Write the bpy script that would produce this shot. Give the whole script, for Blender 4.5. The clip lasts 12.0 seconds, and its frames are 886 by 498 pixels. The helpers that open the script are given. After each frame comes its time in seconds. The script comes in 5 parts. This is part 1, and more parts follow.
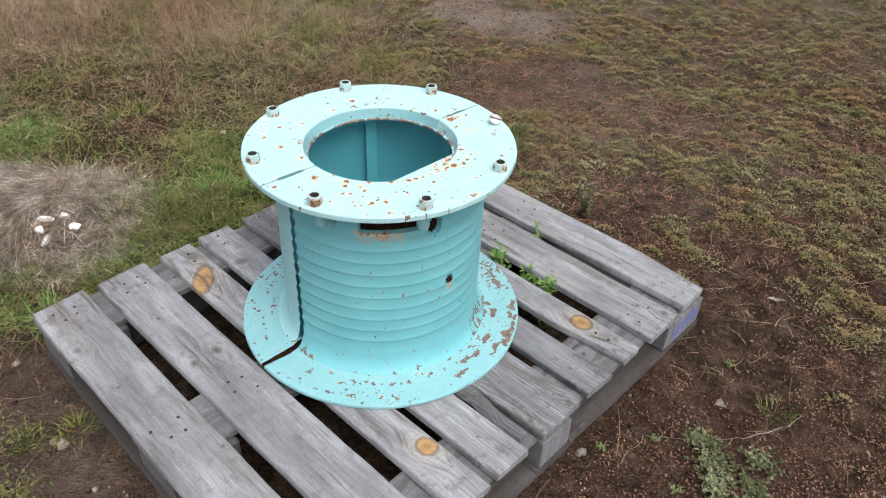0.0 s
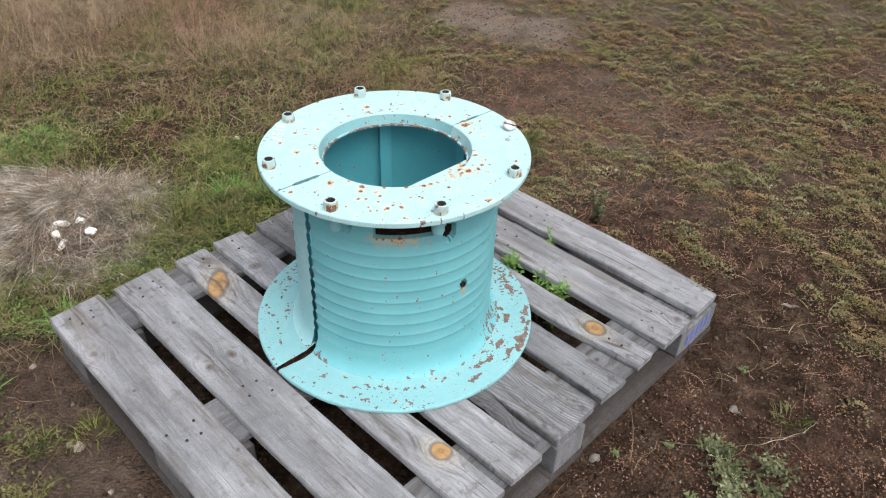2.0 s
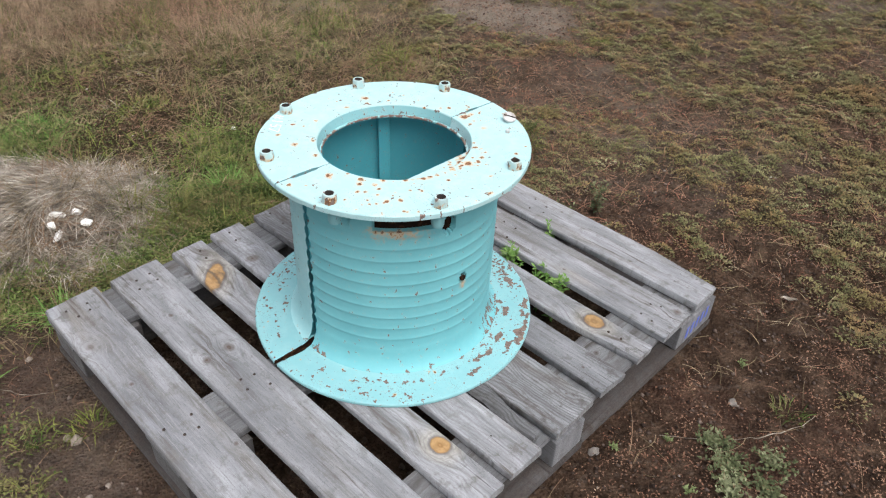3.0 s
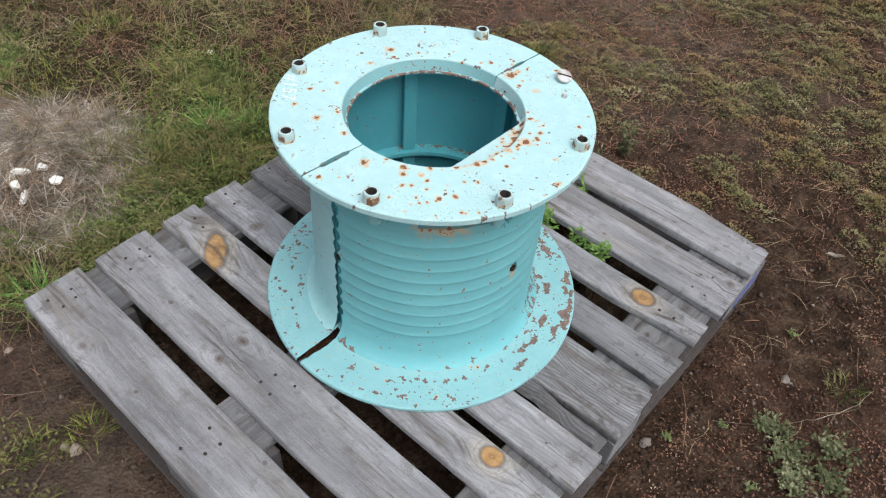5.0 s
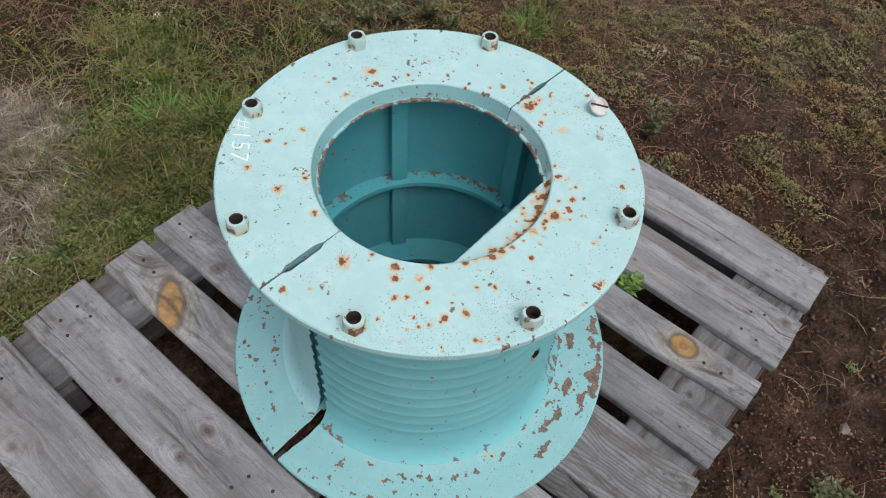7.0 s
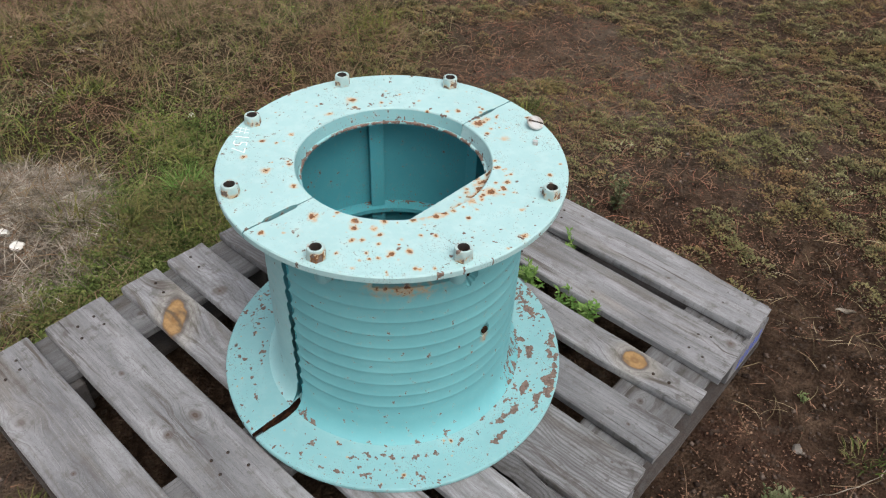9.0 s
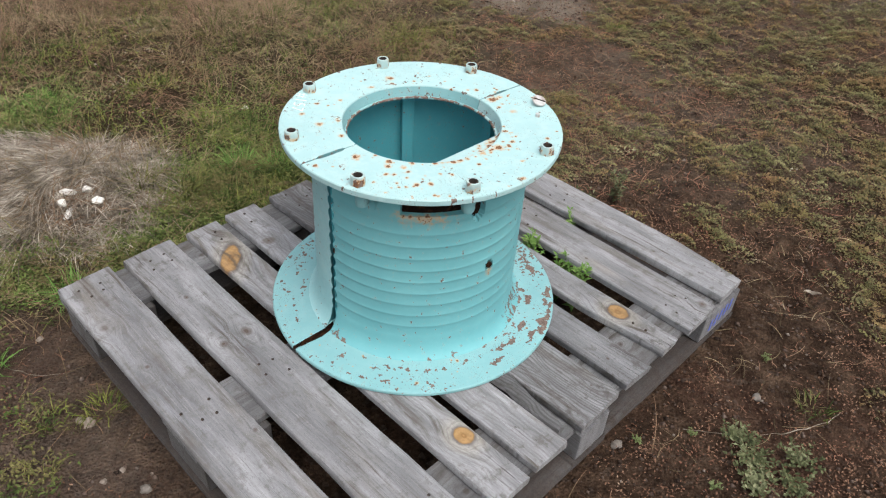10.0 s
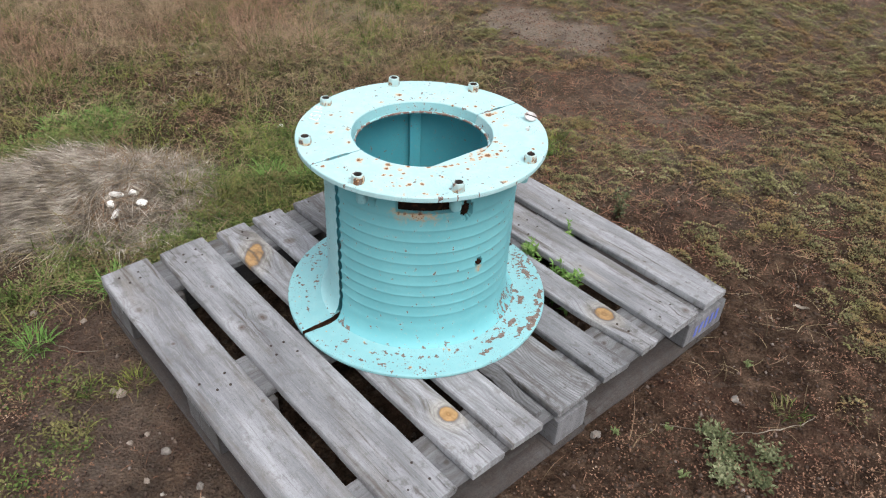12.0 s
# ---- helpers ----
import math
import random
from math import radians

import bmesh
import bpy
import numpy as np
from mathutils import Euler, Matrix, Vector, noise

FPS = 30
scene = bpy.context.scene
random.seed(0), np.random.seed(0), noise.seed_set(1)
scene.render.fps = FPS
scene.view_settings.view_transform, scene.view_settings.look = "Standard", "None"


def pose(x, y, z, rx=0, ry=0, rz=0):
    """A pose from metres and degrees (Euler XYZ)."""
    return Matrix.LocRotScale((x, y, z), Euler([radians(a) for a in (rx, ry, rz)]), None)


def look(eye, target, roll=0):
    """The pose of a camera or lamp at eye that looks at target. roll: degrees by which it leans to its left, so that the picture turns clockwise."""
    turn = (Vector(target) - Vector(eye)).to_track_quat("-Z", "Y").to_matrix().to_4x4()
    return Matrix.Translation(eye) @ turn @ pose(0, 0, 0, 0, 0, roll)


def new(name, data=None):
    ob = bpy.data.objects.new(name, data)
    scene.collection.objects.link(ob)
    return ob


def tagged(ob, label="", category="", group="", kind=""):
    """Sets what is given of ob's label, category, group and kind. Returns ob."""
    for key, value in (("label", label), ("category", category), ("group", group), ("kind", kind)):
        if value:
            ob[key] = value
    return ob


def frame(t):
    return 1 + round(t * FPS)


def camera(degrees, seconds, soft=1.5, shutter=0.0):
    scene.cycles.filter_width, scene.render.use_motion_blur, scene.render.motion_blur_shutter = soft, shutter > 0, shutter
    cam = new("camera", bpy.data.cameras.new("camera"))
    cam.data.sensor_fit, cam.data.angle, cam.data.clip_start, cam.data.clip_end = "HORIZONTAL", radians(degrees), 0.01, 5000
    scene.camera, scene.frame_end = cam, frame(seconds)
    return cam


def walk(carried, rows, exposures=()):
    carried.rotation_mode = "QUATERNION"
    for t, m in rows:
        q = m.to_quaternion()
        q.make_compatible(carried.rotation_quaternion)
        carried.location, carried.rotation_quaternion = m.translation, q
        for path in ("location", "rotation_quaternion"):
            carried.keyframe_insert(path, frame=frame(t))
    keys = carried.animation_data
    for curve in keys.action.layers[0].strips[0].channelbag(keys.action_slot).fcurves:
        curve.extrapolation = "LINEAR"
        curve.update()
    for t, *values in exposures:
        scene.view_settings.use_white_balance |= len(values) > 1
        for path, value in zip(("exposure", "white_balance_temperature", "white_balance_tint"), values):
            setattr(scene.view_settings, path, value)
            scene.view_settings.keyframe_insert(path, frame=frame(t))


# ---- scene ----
# Camera: a phone in the hand, stepping in over the drum and back out.
LENS = 62.59
PATH = [
    (0, (1.4585, -0.2565, 1.2357), (0.6444, 0.6274, 0.3379), 2.44),
    (0.5, (1.4582, -0.2569, 1.2371), (0.6406, 0.6239, 0.3394), 2.57),
    (1, (1.4522, -0.2584, 1.2369), (0.6075, 0.6036, 0.3462), 1.9),
    (1.5, (1.4567, -0.2671, 1.2416), (0.6103, 0.5985, 0.3559), 2.12),
    (2, (1.4543, -0.2678, 1.2375), (0.6223, 0.6085, 0.3488), 2.06),
    (2.5, (1.4503, -0.2595, 1.2355), (0.6256, 0.6137, 0.337), 2.18),
    (4.3, (1.3032, -0.277, 1.2486), (0.5643, 0.5844, 0.2678), 3.92),
    (4.5, (1.2576, -0.2678, 1.2497), (0.5557, 0.5775, 0.2285), 3.58),
    (5, (1.1485, -0.1747, 1.2493), (0.5043, 0.6426, 0.169), 4.96),
    (5.5, (1.0509, -0.0011, 1.2467), (0.4165, 0.7443, 0.11), 6.25),
    (6, (0.9676, 0.0627, 1.2431), (0.3753, 0.7744, 0.063), 3.74),
    (6.5, (0.9121, 0.0917, 1.2252), (0.3997, 0.7881, -0.0006), 5.22),
    (7, (0.8872, 0.0996, 1.2251), (0.3705, 0.8098, 0.0091), 5.07),
    (7.5, (0.928, 0.0748, 1.2236), (0.3083, 0.8311, 0.086), 3.43),
    (7.7, (0.9581, 0.0607, 1.2135), (0.3181, 0.8358, 0.1), 3.98),
    (9.3, (1.2187, -0.1473, 1.1755), (0.4762, 0.7256, 0.2076), 2.46),
    (9.5, (1.2535, -0.2093, 1.1782), (0.5171, 0.6703, 0.2118), 4.04),
    (10, (1.3826, -0.2803, 1.2129), (0.5827, 0.584, 0.2839), 3.76),
    (10.5, (1.5355, -0.2918, 1.2428), (0.6719, 0.5337, 0.3357), 2.67),
    (11, (1.5526, -0.3044, 1.2453), (0.6742, 0.504, 0.337), 2.22),
    (11.5, (1.5658, -0.316, 1.2527), (0.676, 0.4979, 0.3606), 2.49),
    (12, (1.5723, -0.3172, 1.253), (0.6769, 0.5039, 0.3732), 2.68),
]
cam = camera(LENS, 12.0, 1.2)
walk(cam, [(t, look(eye, target, roll)) for t, eye, target, roll in PATH],
     [(0, 0.55, 6290, 10), (2.5, 0.55, 6290, 10), (4.3, 0.44, 6280, 10), (5, 0.31, 6270, 10), (5.5, 0.19, 6310, 10), (6.5, -0.02, 6340, 10), (7.5, -0.08, 6440, 10), (9.3, 0.21, 6540, 10), (10.5, 0.44, 6410, 10), (12, 0.55, 6290, 10)])

# ---- light: a bright overcast sky ----
world = bpy.data.worlds.new("overcast_sky")
scene.world = world
world.use_nodes = True
wt = world.node_tree
sky = wt.nodes.new("ShaderNodeTexSky")
sky.sky_type = "NISHITA"
sky.sun_disc = False
sky.sun_elevation, sky.sun_rotation = radians(60), radians(105)
sky.air_density, sky.dust_density, sky.ozone_density = 1.0, 6.0, 0.6
cloud = wt.nodes.new("ShaderNodeHueSaturation")
cloud.inputs["Saturation"].default_value = 0.36
wt.links.new(sky.outputs["Color"], cloud.inputs["Color"])
wt.links.new(cloud.outputs["Color"], wt.nodes["Background"].inputs["Color"])
wt.nodes["Background"].inputs["Strength"].default_value = 0.160

sun = new("sun", bpy.data.lights.new("sun", "SUN"))
sun.data.energy, sun.data.angle, sun.data.color = 1.05, radians(60), (1.0, 0.97, 0.925)
sun.matrix_world = look((1.0, -0.25, 3.0), (0, 0, 0))

# ---- materials ----
class Nodes:
    """A short hand for one material's node tree."""

    def __init__(self, name):
        self.mat = bpy.data.materials.new(name)
        self.mat.use_nodes = True
        self.tree = self.mat.node_tree
        self.bsdf = self.tree.nodes["Principled BSDF"]

    def put(self, socket, value):
        if isinstance(value, bpy.types.NodeSocket):
            self.tree.links.new(value, socket)
        elif isinstance(value, tuple) and len(value) == 3 and socket.type == "RGBA":
            socket.default_value = (*value, 1)
        else:
            socket.default_value = value

    def node(self, kind, **inputs):
        n = self.tree.nodes.new("ShaderNode" + kind)
        for key, value in inputs.items():
            self.put(n.inputs[key.replace("_", " ")], value)
        return n

    def coords(self, kind="Object"):
        return self.node("TexCoord").outputs[kind]

    def place(self):
        return self.node("NewGeometry").outputs["Position"]

    def island(self):
        return self.node("NewGeometry").outputs["Random Per Island"]

    def chance(self):
        return self.node("ObjectInfo").outputs["Random"]

    def attribute(self, name, kind="GEOMETRY", out="Fac"):
        n = self.node("Attribute")
        n.attribute_name, n.attribute_type = name, kind
        return n.outputs[out]

    def noise(self, vec, scale, detail=4.0, rough=0.55, bend=0.0):
        return self.node("TexNoise", Vector=vec, Scale=scale, Detail=detail, Roughness=rough, Distortion=bend).outputs["Fac"]

    def cells(self, vec, scale, out="Distance", spread=1.0):
        return self.node("TexVoronoi", Vector=vec, Scale=scale, Randomness=spread).outputs[out]

    def calc(self, op, a, b=0.0, c=0.0):
        n = self.node("Math")
        n.operation = op
        for socket, value in zip(n.inputs, (a, b, c)):
            self.put(socket, value)
        return n.outputs[0]

    def vec(self, op, a, b=(0, 0, 0), out="Vector"):
        n = self.node("VectorMath")
        n.operation = op
        self.put(n.inputs[0], a)
        self.put(n.inputs[1], b)
        return n.outputs[out]

    def xyz(self, x, y, z=0.0):
        return self.node("CombineXYZ", X=x, Y=y, Z=z).outputs[0]

    def split(self, v):
        return self.node("SeparateXYZ", Vector=v).outputs

    def step(self, value, low, high, to_low=0.0, to_high=1.0):
        n = self.node("MapRange", Value=value)
        n.interpolation_type = "SMOOTHSTEP"
        for k, v in zip(("From Min", "From Max", "To Min", "To Max"), (low, high, to_low, to_high)):
            self.put(n.inputs[k], v)
        return n.outputs[0]

    def mix(self, fac, a, b, blend="MIX"):
        n = self.node("Mix")
        n.data_type, n.blend_type = "RGBA", blend
        self.put(n.inputs[0], fac)
        self.put(n.inputs[6], a)
        self.put(n.inputs[7], b)
        return n.outputs[2]

    def ramp(self, fac, *stops):
        n = self.node("ValToRGB", Fac=fac)
        band = n.color_ramp
        while len(band.elements) < len(stops):
            band.elements.new(0.5)
        for e, (at, colour) in zip(band.elements, stops):
            e.position, e.color = at, (*colour, 1)
        return n.outputs["Color"]

    def bump(self, height, strength, depth, under=None):
        n = self.node("Bump", Height=height, Strength=strength, Distance=depth)
        if under is not None:
            self.put(n.inputs["Normal"], under)
        return n.outputs["Normal"]

    def done(self, colour, rough, normal=None, metal=0.0, gloss=0.5):
        self.put(self.bsdf.inputs["Base Color"], colour)
        self.put(self.bsdf.inputs["Roughness"], rough)
        self.put(self.bsdf.inputs["Metallic"], metal)
        self.put(self.bsdf.inputs["Specular IOR Level"], gloss)
        if normal is not None:
            self.put(self.bsdf.inputs["Normal"], normal)
        return self.mat


def painted_steel(name, tint=1.0, rusty=0.0, specks=1.0, chalk=0.35, red=1.0, blue=1.0):
    """Aqua enamel gone chalky; the mesh's own rust and chip maps say where it has come off."""
    g = Nodes(name)
    v = g.coords()
    fine, wide = g.noise(v, 160, 5, 0.65), g.noise(v, 7, 4, 0.6)
    paint = g.ramp(wide, (0.3, (0.098 * tint * red, 0.335 * tint, 0.375 * tint * blue)), (0.7, (0.145 * tint * red, 0.41 * tint, 0.445 * tint * blue)))
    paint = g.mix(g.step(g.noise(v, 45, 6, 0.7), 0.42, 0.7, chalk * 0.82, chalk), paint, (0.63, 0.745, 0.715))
    ragged = g.calc("ADD", g.calc("MULTIPLY", g.calc("SUBTRACT", fine, 0.5), 1.1), g.calc("MULTIPLY", g.calc("SUBTRACT", g.noise(v, 85, 4, 0.6), 0.5), 2.0))
    rust = g.calc("ADD", g.attribute("rust"), rusty)
    rust_at = g.calc("ADD", rust, ragged)
    chip_at = g.calc("ADD", g.attribute("chip"), g.calc("MULTIPLY", ragged, 1.3))
    halo = g.step(g.calc("ADD", rust, g.calc("MULTIPLY", ragged, 0.8)), 0.12, 0.85, 0, 0.85)
    colour = g.mix(halo, paint, g.mix(fine, (0.62, 0.40, 0.19), (0.50, 0.23, 0.075)))
    bare_rust = g.ramp(g.noise(v, 220, 4, 0.7), (0.3, (0.085, 0.038, 0.022)), (0.55, (0.21, 0.095, 0.042)), (0.8, (0.32, 0.165, 0.08)))
    bare_grey = g.ramp(g.noise(v, 180, 4, 0.7), (0.3, (0.085, 0.06, 0.05)), (0.7, (0.24, 0.17, 0.14)))
    core = g.step(rust_at, 0.70, 0.84)
    lost = g.step(chip_at, 0.52, 0.56)
    speck = g.calc("MULTIPLY", g.step(g.cells(v, 190), 0.10, 0.20, 1, 0), g.step(g.noise(v, 17, 3), 0.50, 0.62, 0, specks * 0.85))
    pit = g.calc("MULTIPLY", g.step(g.cells(v, 380), 0.16, 0.26, 1, 0), g.step(g.noise(v, 14, 4), 0.46, 0.60, 0, specks * 0.8))
    speck = g.calc("MAXIMUM", speck, pit)
    colour = g.mix(core, colour, bare_rust)
    colour = g.mix(g.calc("MAXIMUM", lost, speck), colour, bare_grey)
    gone = g.calc("MAXIMUM", g.calc("MAXIMUM", core, lost), speck)
    n1 = g.bump(g.noise(v, 70, 3), 0.12, 0.002)
    n2 = g.bump(gone, 0.55, -0.0008, n1)
    n3 = g.bump(g.noise(v, 420, 3, 0.7), g.calc("ADD", 0.06, g.calc("MULTIPLY", gone, 0.4)), 0.001, n2)
    return g.done(colour, g.step(gone, 0, 1, 0.5, 0.9), n3, 0.0, 0.3)


def weathered_wood():
    """Grey sun-bleached pine: grain along the board, bent round two knots whose places each board carries."""
    g = Nodes("weathered_pine")
    luck, tone, grainy = g.chance(), g.attribute("tone", "OBJECT"), g.attribute("grainy", "OBJECT")
    x, y, z = g.split(g.coords())
    bent, amber, dark, pale, ring, swirl = y, 0.0, 0.0, 0.0, 0.0, 0.0
    lean = g.attribute("lean", "OBJECT")
    warp = g.calc("SUBTRACT", g.noise(g.coords(), 30, 3), 0.5)
    for name in ("knot_one", "knot_two", "knot_three"):
        k = g.split(g.attribute(name, "OBJECT", "Vector"))
        dx, dy = g.calc("MULTIPLY", g.calc("SUBTRACT", x, k[0]), 0.82), g.calc("SUBTRACT", y, k[1])
        size = g.calc("MAXIMUM", g.calc("ABSOLUTE", k[2]), 0.0005)
        rel = g.calc("DIVIDE", g.calc("SQRT", g.calc("ADD", g.calc("MULTIPLY", g.calc("MULTIPLY", dx, dy), lean if name == "knot_one" else 0.0), g.calc("ADD", g.calc("MULTIPLY", dx, dx), g.calc("MULTIPLY", dy, dy)))), size)
        rel = g.calc("ADD", rel, g.calc("MULTIPLY", warp, g.calc("ADD", 0.6, g.calc("MULTIPLY", g.calc("LESS_THAN", k[2], 0.0), 0.7))))
        near = g.step(rel, 1.0, 4.0, 1, 0)
        bent = g.calc("ADD", bent, g.calc("MULTIPLY", g.calc("MULTIPLY", near, dy), -0.8))
        core = g.step(rel, 0.86, 1.02, 1, 0)
        live = g.calc("MULTIPLY", core, g.calc("GREATER_THAN", k[2], 0.0))
        heart = g.calc("MULTIPLY", g.calc("LESS_THAN", k[2], 0.0), g.step(rel, 0.1, 1.1, 1, 0))
        pulse = g.calc("ADD", 0.5, g.calc("MULTIPLY", 0.5, g.calc("SINE", g.calc("ADD", 1.4, g.calc("MULTIPLY", rel, 11.0)))))
        heart = g.calc("MULTIPLY", heart, g.calc("ADD", 0.72, g.calc("MULTIPLY", pulse, 0.28)))
        rim = g.calc("MULTIPLY", g.step(rel, 0.80, 0.98), g.step(rel, 1.0, 1.22, 1, 0))
        amber = g.calc("MAXIMUM", amber, live)
        dark = g.calc("MAXIMUM", dark, g.calc("MAXIMUM", g.calc("MULTIPLY", g.calc("MULTIPLY", rim, 0.5), g.calc("GREATER_THAN", k[2], 0.0)), g.calc("MULTIPLY", heart, 0.92)))
        pale = g.calc("MAXIMUM", pale, g.calc("MULTIPLY", g.calc("MULTIPLY", g.step(rel, 0.95, 1.3), g.step(rel, 1.3, 2.6, 1, 0)), g.calc("GREATER_THAN", k[2], 0.0)))
        ring = g.calc("MAXIMUM", ring, g.calc("MULTIPLY", core, g.calc("POWER", g.calc("ADD", 0.5, g.calc("MULTIPLY", 0.5, g.calc("SINE", g.calc("MULTIPLY", rel, 8.0)))), 3.0)))
        wave = g.calc("POWER", g.calc("ADD", 0.5, g.calc("MULTIPLY", 0.5, g.calc("SINE", g.calc("ADD", g.calc("MULTIPLY", rel, 13.0), g.calc("MULTIPLY", warp, 22.0))))), 2.0)
        swirl = g.calc("MAXIMUM", swirl, g.calc("MULTIPLY", wave, g.calc("MULTIPLY", g.step(rel, 1.05, 1.3), g.step(rel, 1.3, 2.3, 1, 0))))
    shift = g.calc("MULTIPLY", luck, 37.0)
    sway = g.calc("MULTIPLY", g.calc("SUBTRACT", g.noise(g.xyz(g.calc("ADD", x, shift), g.calc("MULTIPLY", y, 2.0), luck), 1.6, 2), 0.5), g.calc("MULTIPLY", grainy, 0.09))
    across = g.calc("ADD", bent, sway)
    grain = g.noise(g.xyz(g.calc("ADD", g.calc("MULTIPLY", x, 2.6), shift), g.calc("MULTIPLY", across, 150.0), g.calc("MULTIPLY", z, 150.0)), 1.0, 4, 0.6, 0.2)
    hair = g.noise(g.xyz(g.calc("ADD", g.calc("MULTIPLY", x, 8.0), shift), g.calc("MULTIPLY", across, 480.0), g.calc("MULTIPLY", z, 480.0)), 1.0, 3, 0.7)
    wide = g.noise(g.xyz(g.calc("ADD", g.calc("MULTIPLY", x, 4.0), shift), g.calc("MULTIPLY", y, 22.0), luck), 1.0, 5, 0.65)
    mould = g.noise(g.vec("ADD", g.coords(), g.xyz(shift, luck)), 34, 5, 0.7)
    colour = g.ramp(wide, (0.28, (0.112, 0.112, 0.118)), (0.5, (0.205, 0.206, 0.216)), (0.72, (0.320, 0.322, 0.336)))
    damp = g.noise(g.xyz(g.calc("ADD", g.calc("MULTIPLY", x, 2.2), g.calc("MULTIPLY", luck, 71.0)), g.calc("MULTIPLY", across, 13.0), 6.0), 1.0, 5, 0.7)
    colour = g.mix(g.step(damp, 0.50, 0.72, 0, 0.75), colour, (0.125, 0.106, 0.086))
    colour = g.mix(g.step(damp, 0.40, 0.26, 0, 0.5), colour, (0.29, 0.30, 0.33))
    colour = g.mix(g.calc("MULTIPLY", g.step(grain, 0.50, 0.26, 0, 0.8), g.calc("ADD", 0.22, g.calc("MULTIPLY", grainy, 0.55))), colour, (0.085, 0.078, 0.076))
    colour = g.mix(g.step(hair, 0.58, 0.66, 0, 0.55), colour, (0.10, 0.096, 0.095))
    colour = g.mix(g.step(hair, 0.42, 0.30, 0, 0.30), colour, (0.42, 0.42, 0.425))
    colour = g.mix(g.step(mould, 0.52, 0.66, 0, 0.5), colour, (0.12, 0.112, 0.105))
    colour = g.mix(g.step(g.noise(g.xyz(g.calc("ADD", g.calc("MULTIPLY", x, 3.0), shift), g.calc("MULTIPLY", y, 14.0), 4.0), 1.0, 3), 0.64, 0.82, 0, 0.3), colour, (0.28, 0.235, 0.18))
    streak = g.noise(g.xyz(g.calc("ADD", g.calc("MULTIPLY", x, 1.1), shift), g.calc("MULTIPLY", across, 26.0), 9.0), 1.0, 4, 0.6)
    colour = g.mix(g.calc("MULTIPLY", g.step(streak, 0.55, 0.68), g.step(mould, 0.35, 0.6, 0.3, 0.8)), colour, (0.10, 0.09, 0.08))
    year = g.calc("ADD", y, g.calc("MULTIPLY", g.noise(g.xyz(g.calc("ADD", g.calc("MULTIPLY", x, 6.0), shift), g.calc("MULTIPLY", y, 9.0), 2.0), 1.0, 2), 0.085))
    year = g.calc("POWER", g.calc("ADD", 0.5, g.calc("MULTIPLY", 0.5, g.calc("SINE", g.calc("MULTIPLY", year, 760.0)))), 2.0)
    colour = g.mix(g.calc("MULTIPLY", year, g.step(grainy, 0.5, 1.0, 0, 0.5)), colour, (0.075, 0.068, 0.064))
    colour = g.mix(g.calc("MULTIPLY", pale, 0.35), colour, (0.36, 0.33, 0.27))
    colour = g.mix(g.calc("MULTIPLY", swirl, 0.38), colour, (0.10, 0.095, 0.092))
    pore = g.noise(g.xyz(g.calc("MULTIPLY", x, 160.0), g.calc("MULTIPLY", across, 700.0), luck), 1.0, 2, 0.6)
    colour = g.mix(g.step(pore, 0.58, 0.66, 0, 0.35), colour, (0.09, 0.086, 0.084))
    speckle = g.noise(g.coords(), 330, 4, 0.75)
    colour = g.mix(g.step(speckle, 0.55, 0.72, 0, 0.3), colour, (0.095, 0.09, 0.088))
    colour = g.mix(g.step(speckle, 0.44, 0.30, 0, 0.2), colour, (0.40, 0.40, 0.405))
    knot = g.mix(g.calc("MULTIPLY", ring, 0.75), (0.32, 0.195, 0.085), (0.16, 0.082, 0.032))
    knot = g.mix(g.step(g.noise(g.coords(), 75, 4, 0.7), 0.42, 0.62, 0, 0.6), knot, (0.20, 0.115, 0.05))
    knot = g.mix(g.step(mould, 0.45, 0.66, 0, 0.4), knot, (0.22, 0.145, 0.075))
    colour = g.mix(amber, colour, knot)
    colour = g.mix(dark, colour, (0.075, 0.052, 0.038))
    crack = g.step(g.noise(g.xyz(g.calc("ADD", g.calc("MULTIPLY", x, 1.6), shift), g.calc("MULTIPLY", across, 95.0), 0.0), 1.0, 2, 0.5), 0.72, 0.76)
    rot = g.noise(g.xyz(g.calc("ADD", g.calc("MULTIPLY", x, 3.4), g.calc("MULTIPLY", luck, 53.0)), g.calc("MULTIPLY", across, 60.0), 3.0), 1.0, 5, 0.7)
    rot = g.calc("MULTIPLY", g.step(rot, 0.50, 0.62), g.step(g.noise(g.xyz(g.calc("ADD", g.calc("MULTIPLY", x, 1.9), g.calc("MULTIPLY", luck, 19.0)), g.calc("MULTIPLY", y, 12.0), 7.0), 1.0, 3), 0.50, 0.64, 0, 0.85))
    colour = g.mix(rot, colour, (0.070, 0.058, 0.046))
    ends = g.calc("MAXIMUM", g.step(x, 0.16, 0.0), g.step(x, 0.86, 1.0))
    check = g.noise(g.xyz(g.calc("ADD", g.calc("MULTIPLY", x, 5.0), shift), g.calc("MULTIPLY", across, 130.0), 5.0), 1.0, 3, 0.6)
    crack = g.calc("MAXIMUM", crack, g.calc("MULTIPLY", ends, g.step(check, 0.62, 0.66)))
    colour = g.mix(g.calc("MULTIPLY", ends, g.step(mould, 0.5, 0.64, 0, 0.55)), colour, (0.085, 0.078, 0.072))
    colour = g.mix(g.calc("MULTIPLY", crack, 0.75), colour, (0.04, 0.034, 0.03))
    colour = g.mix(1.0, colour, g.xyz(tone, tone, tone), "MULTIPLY")
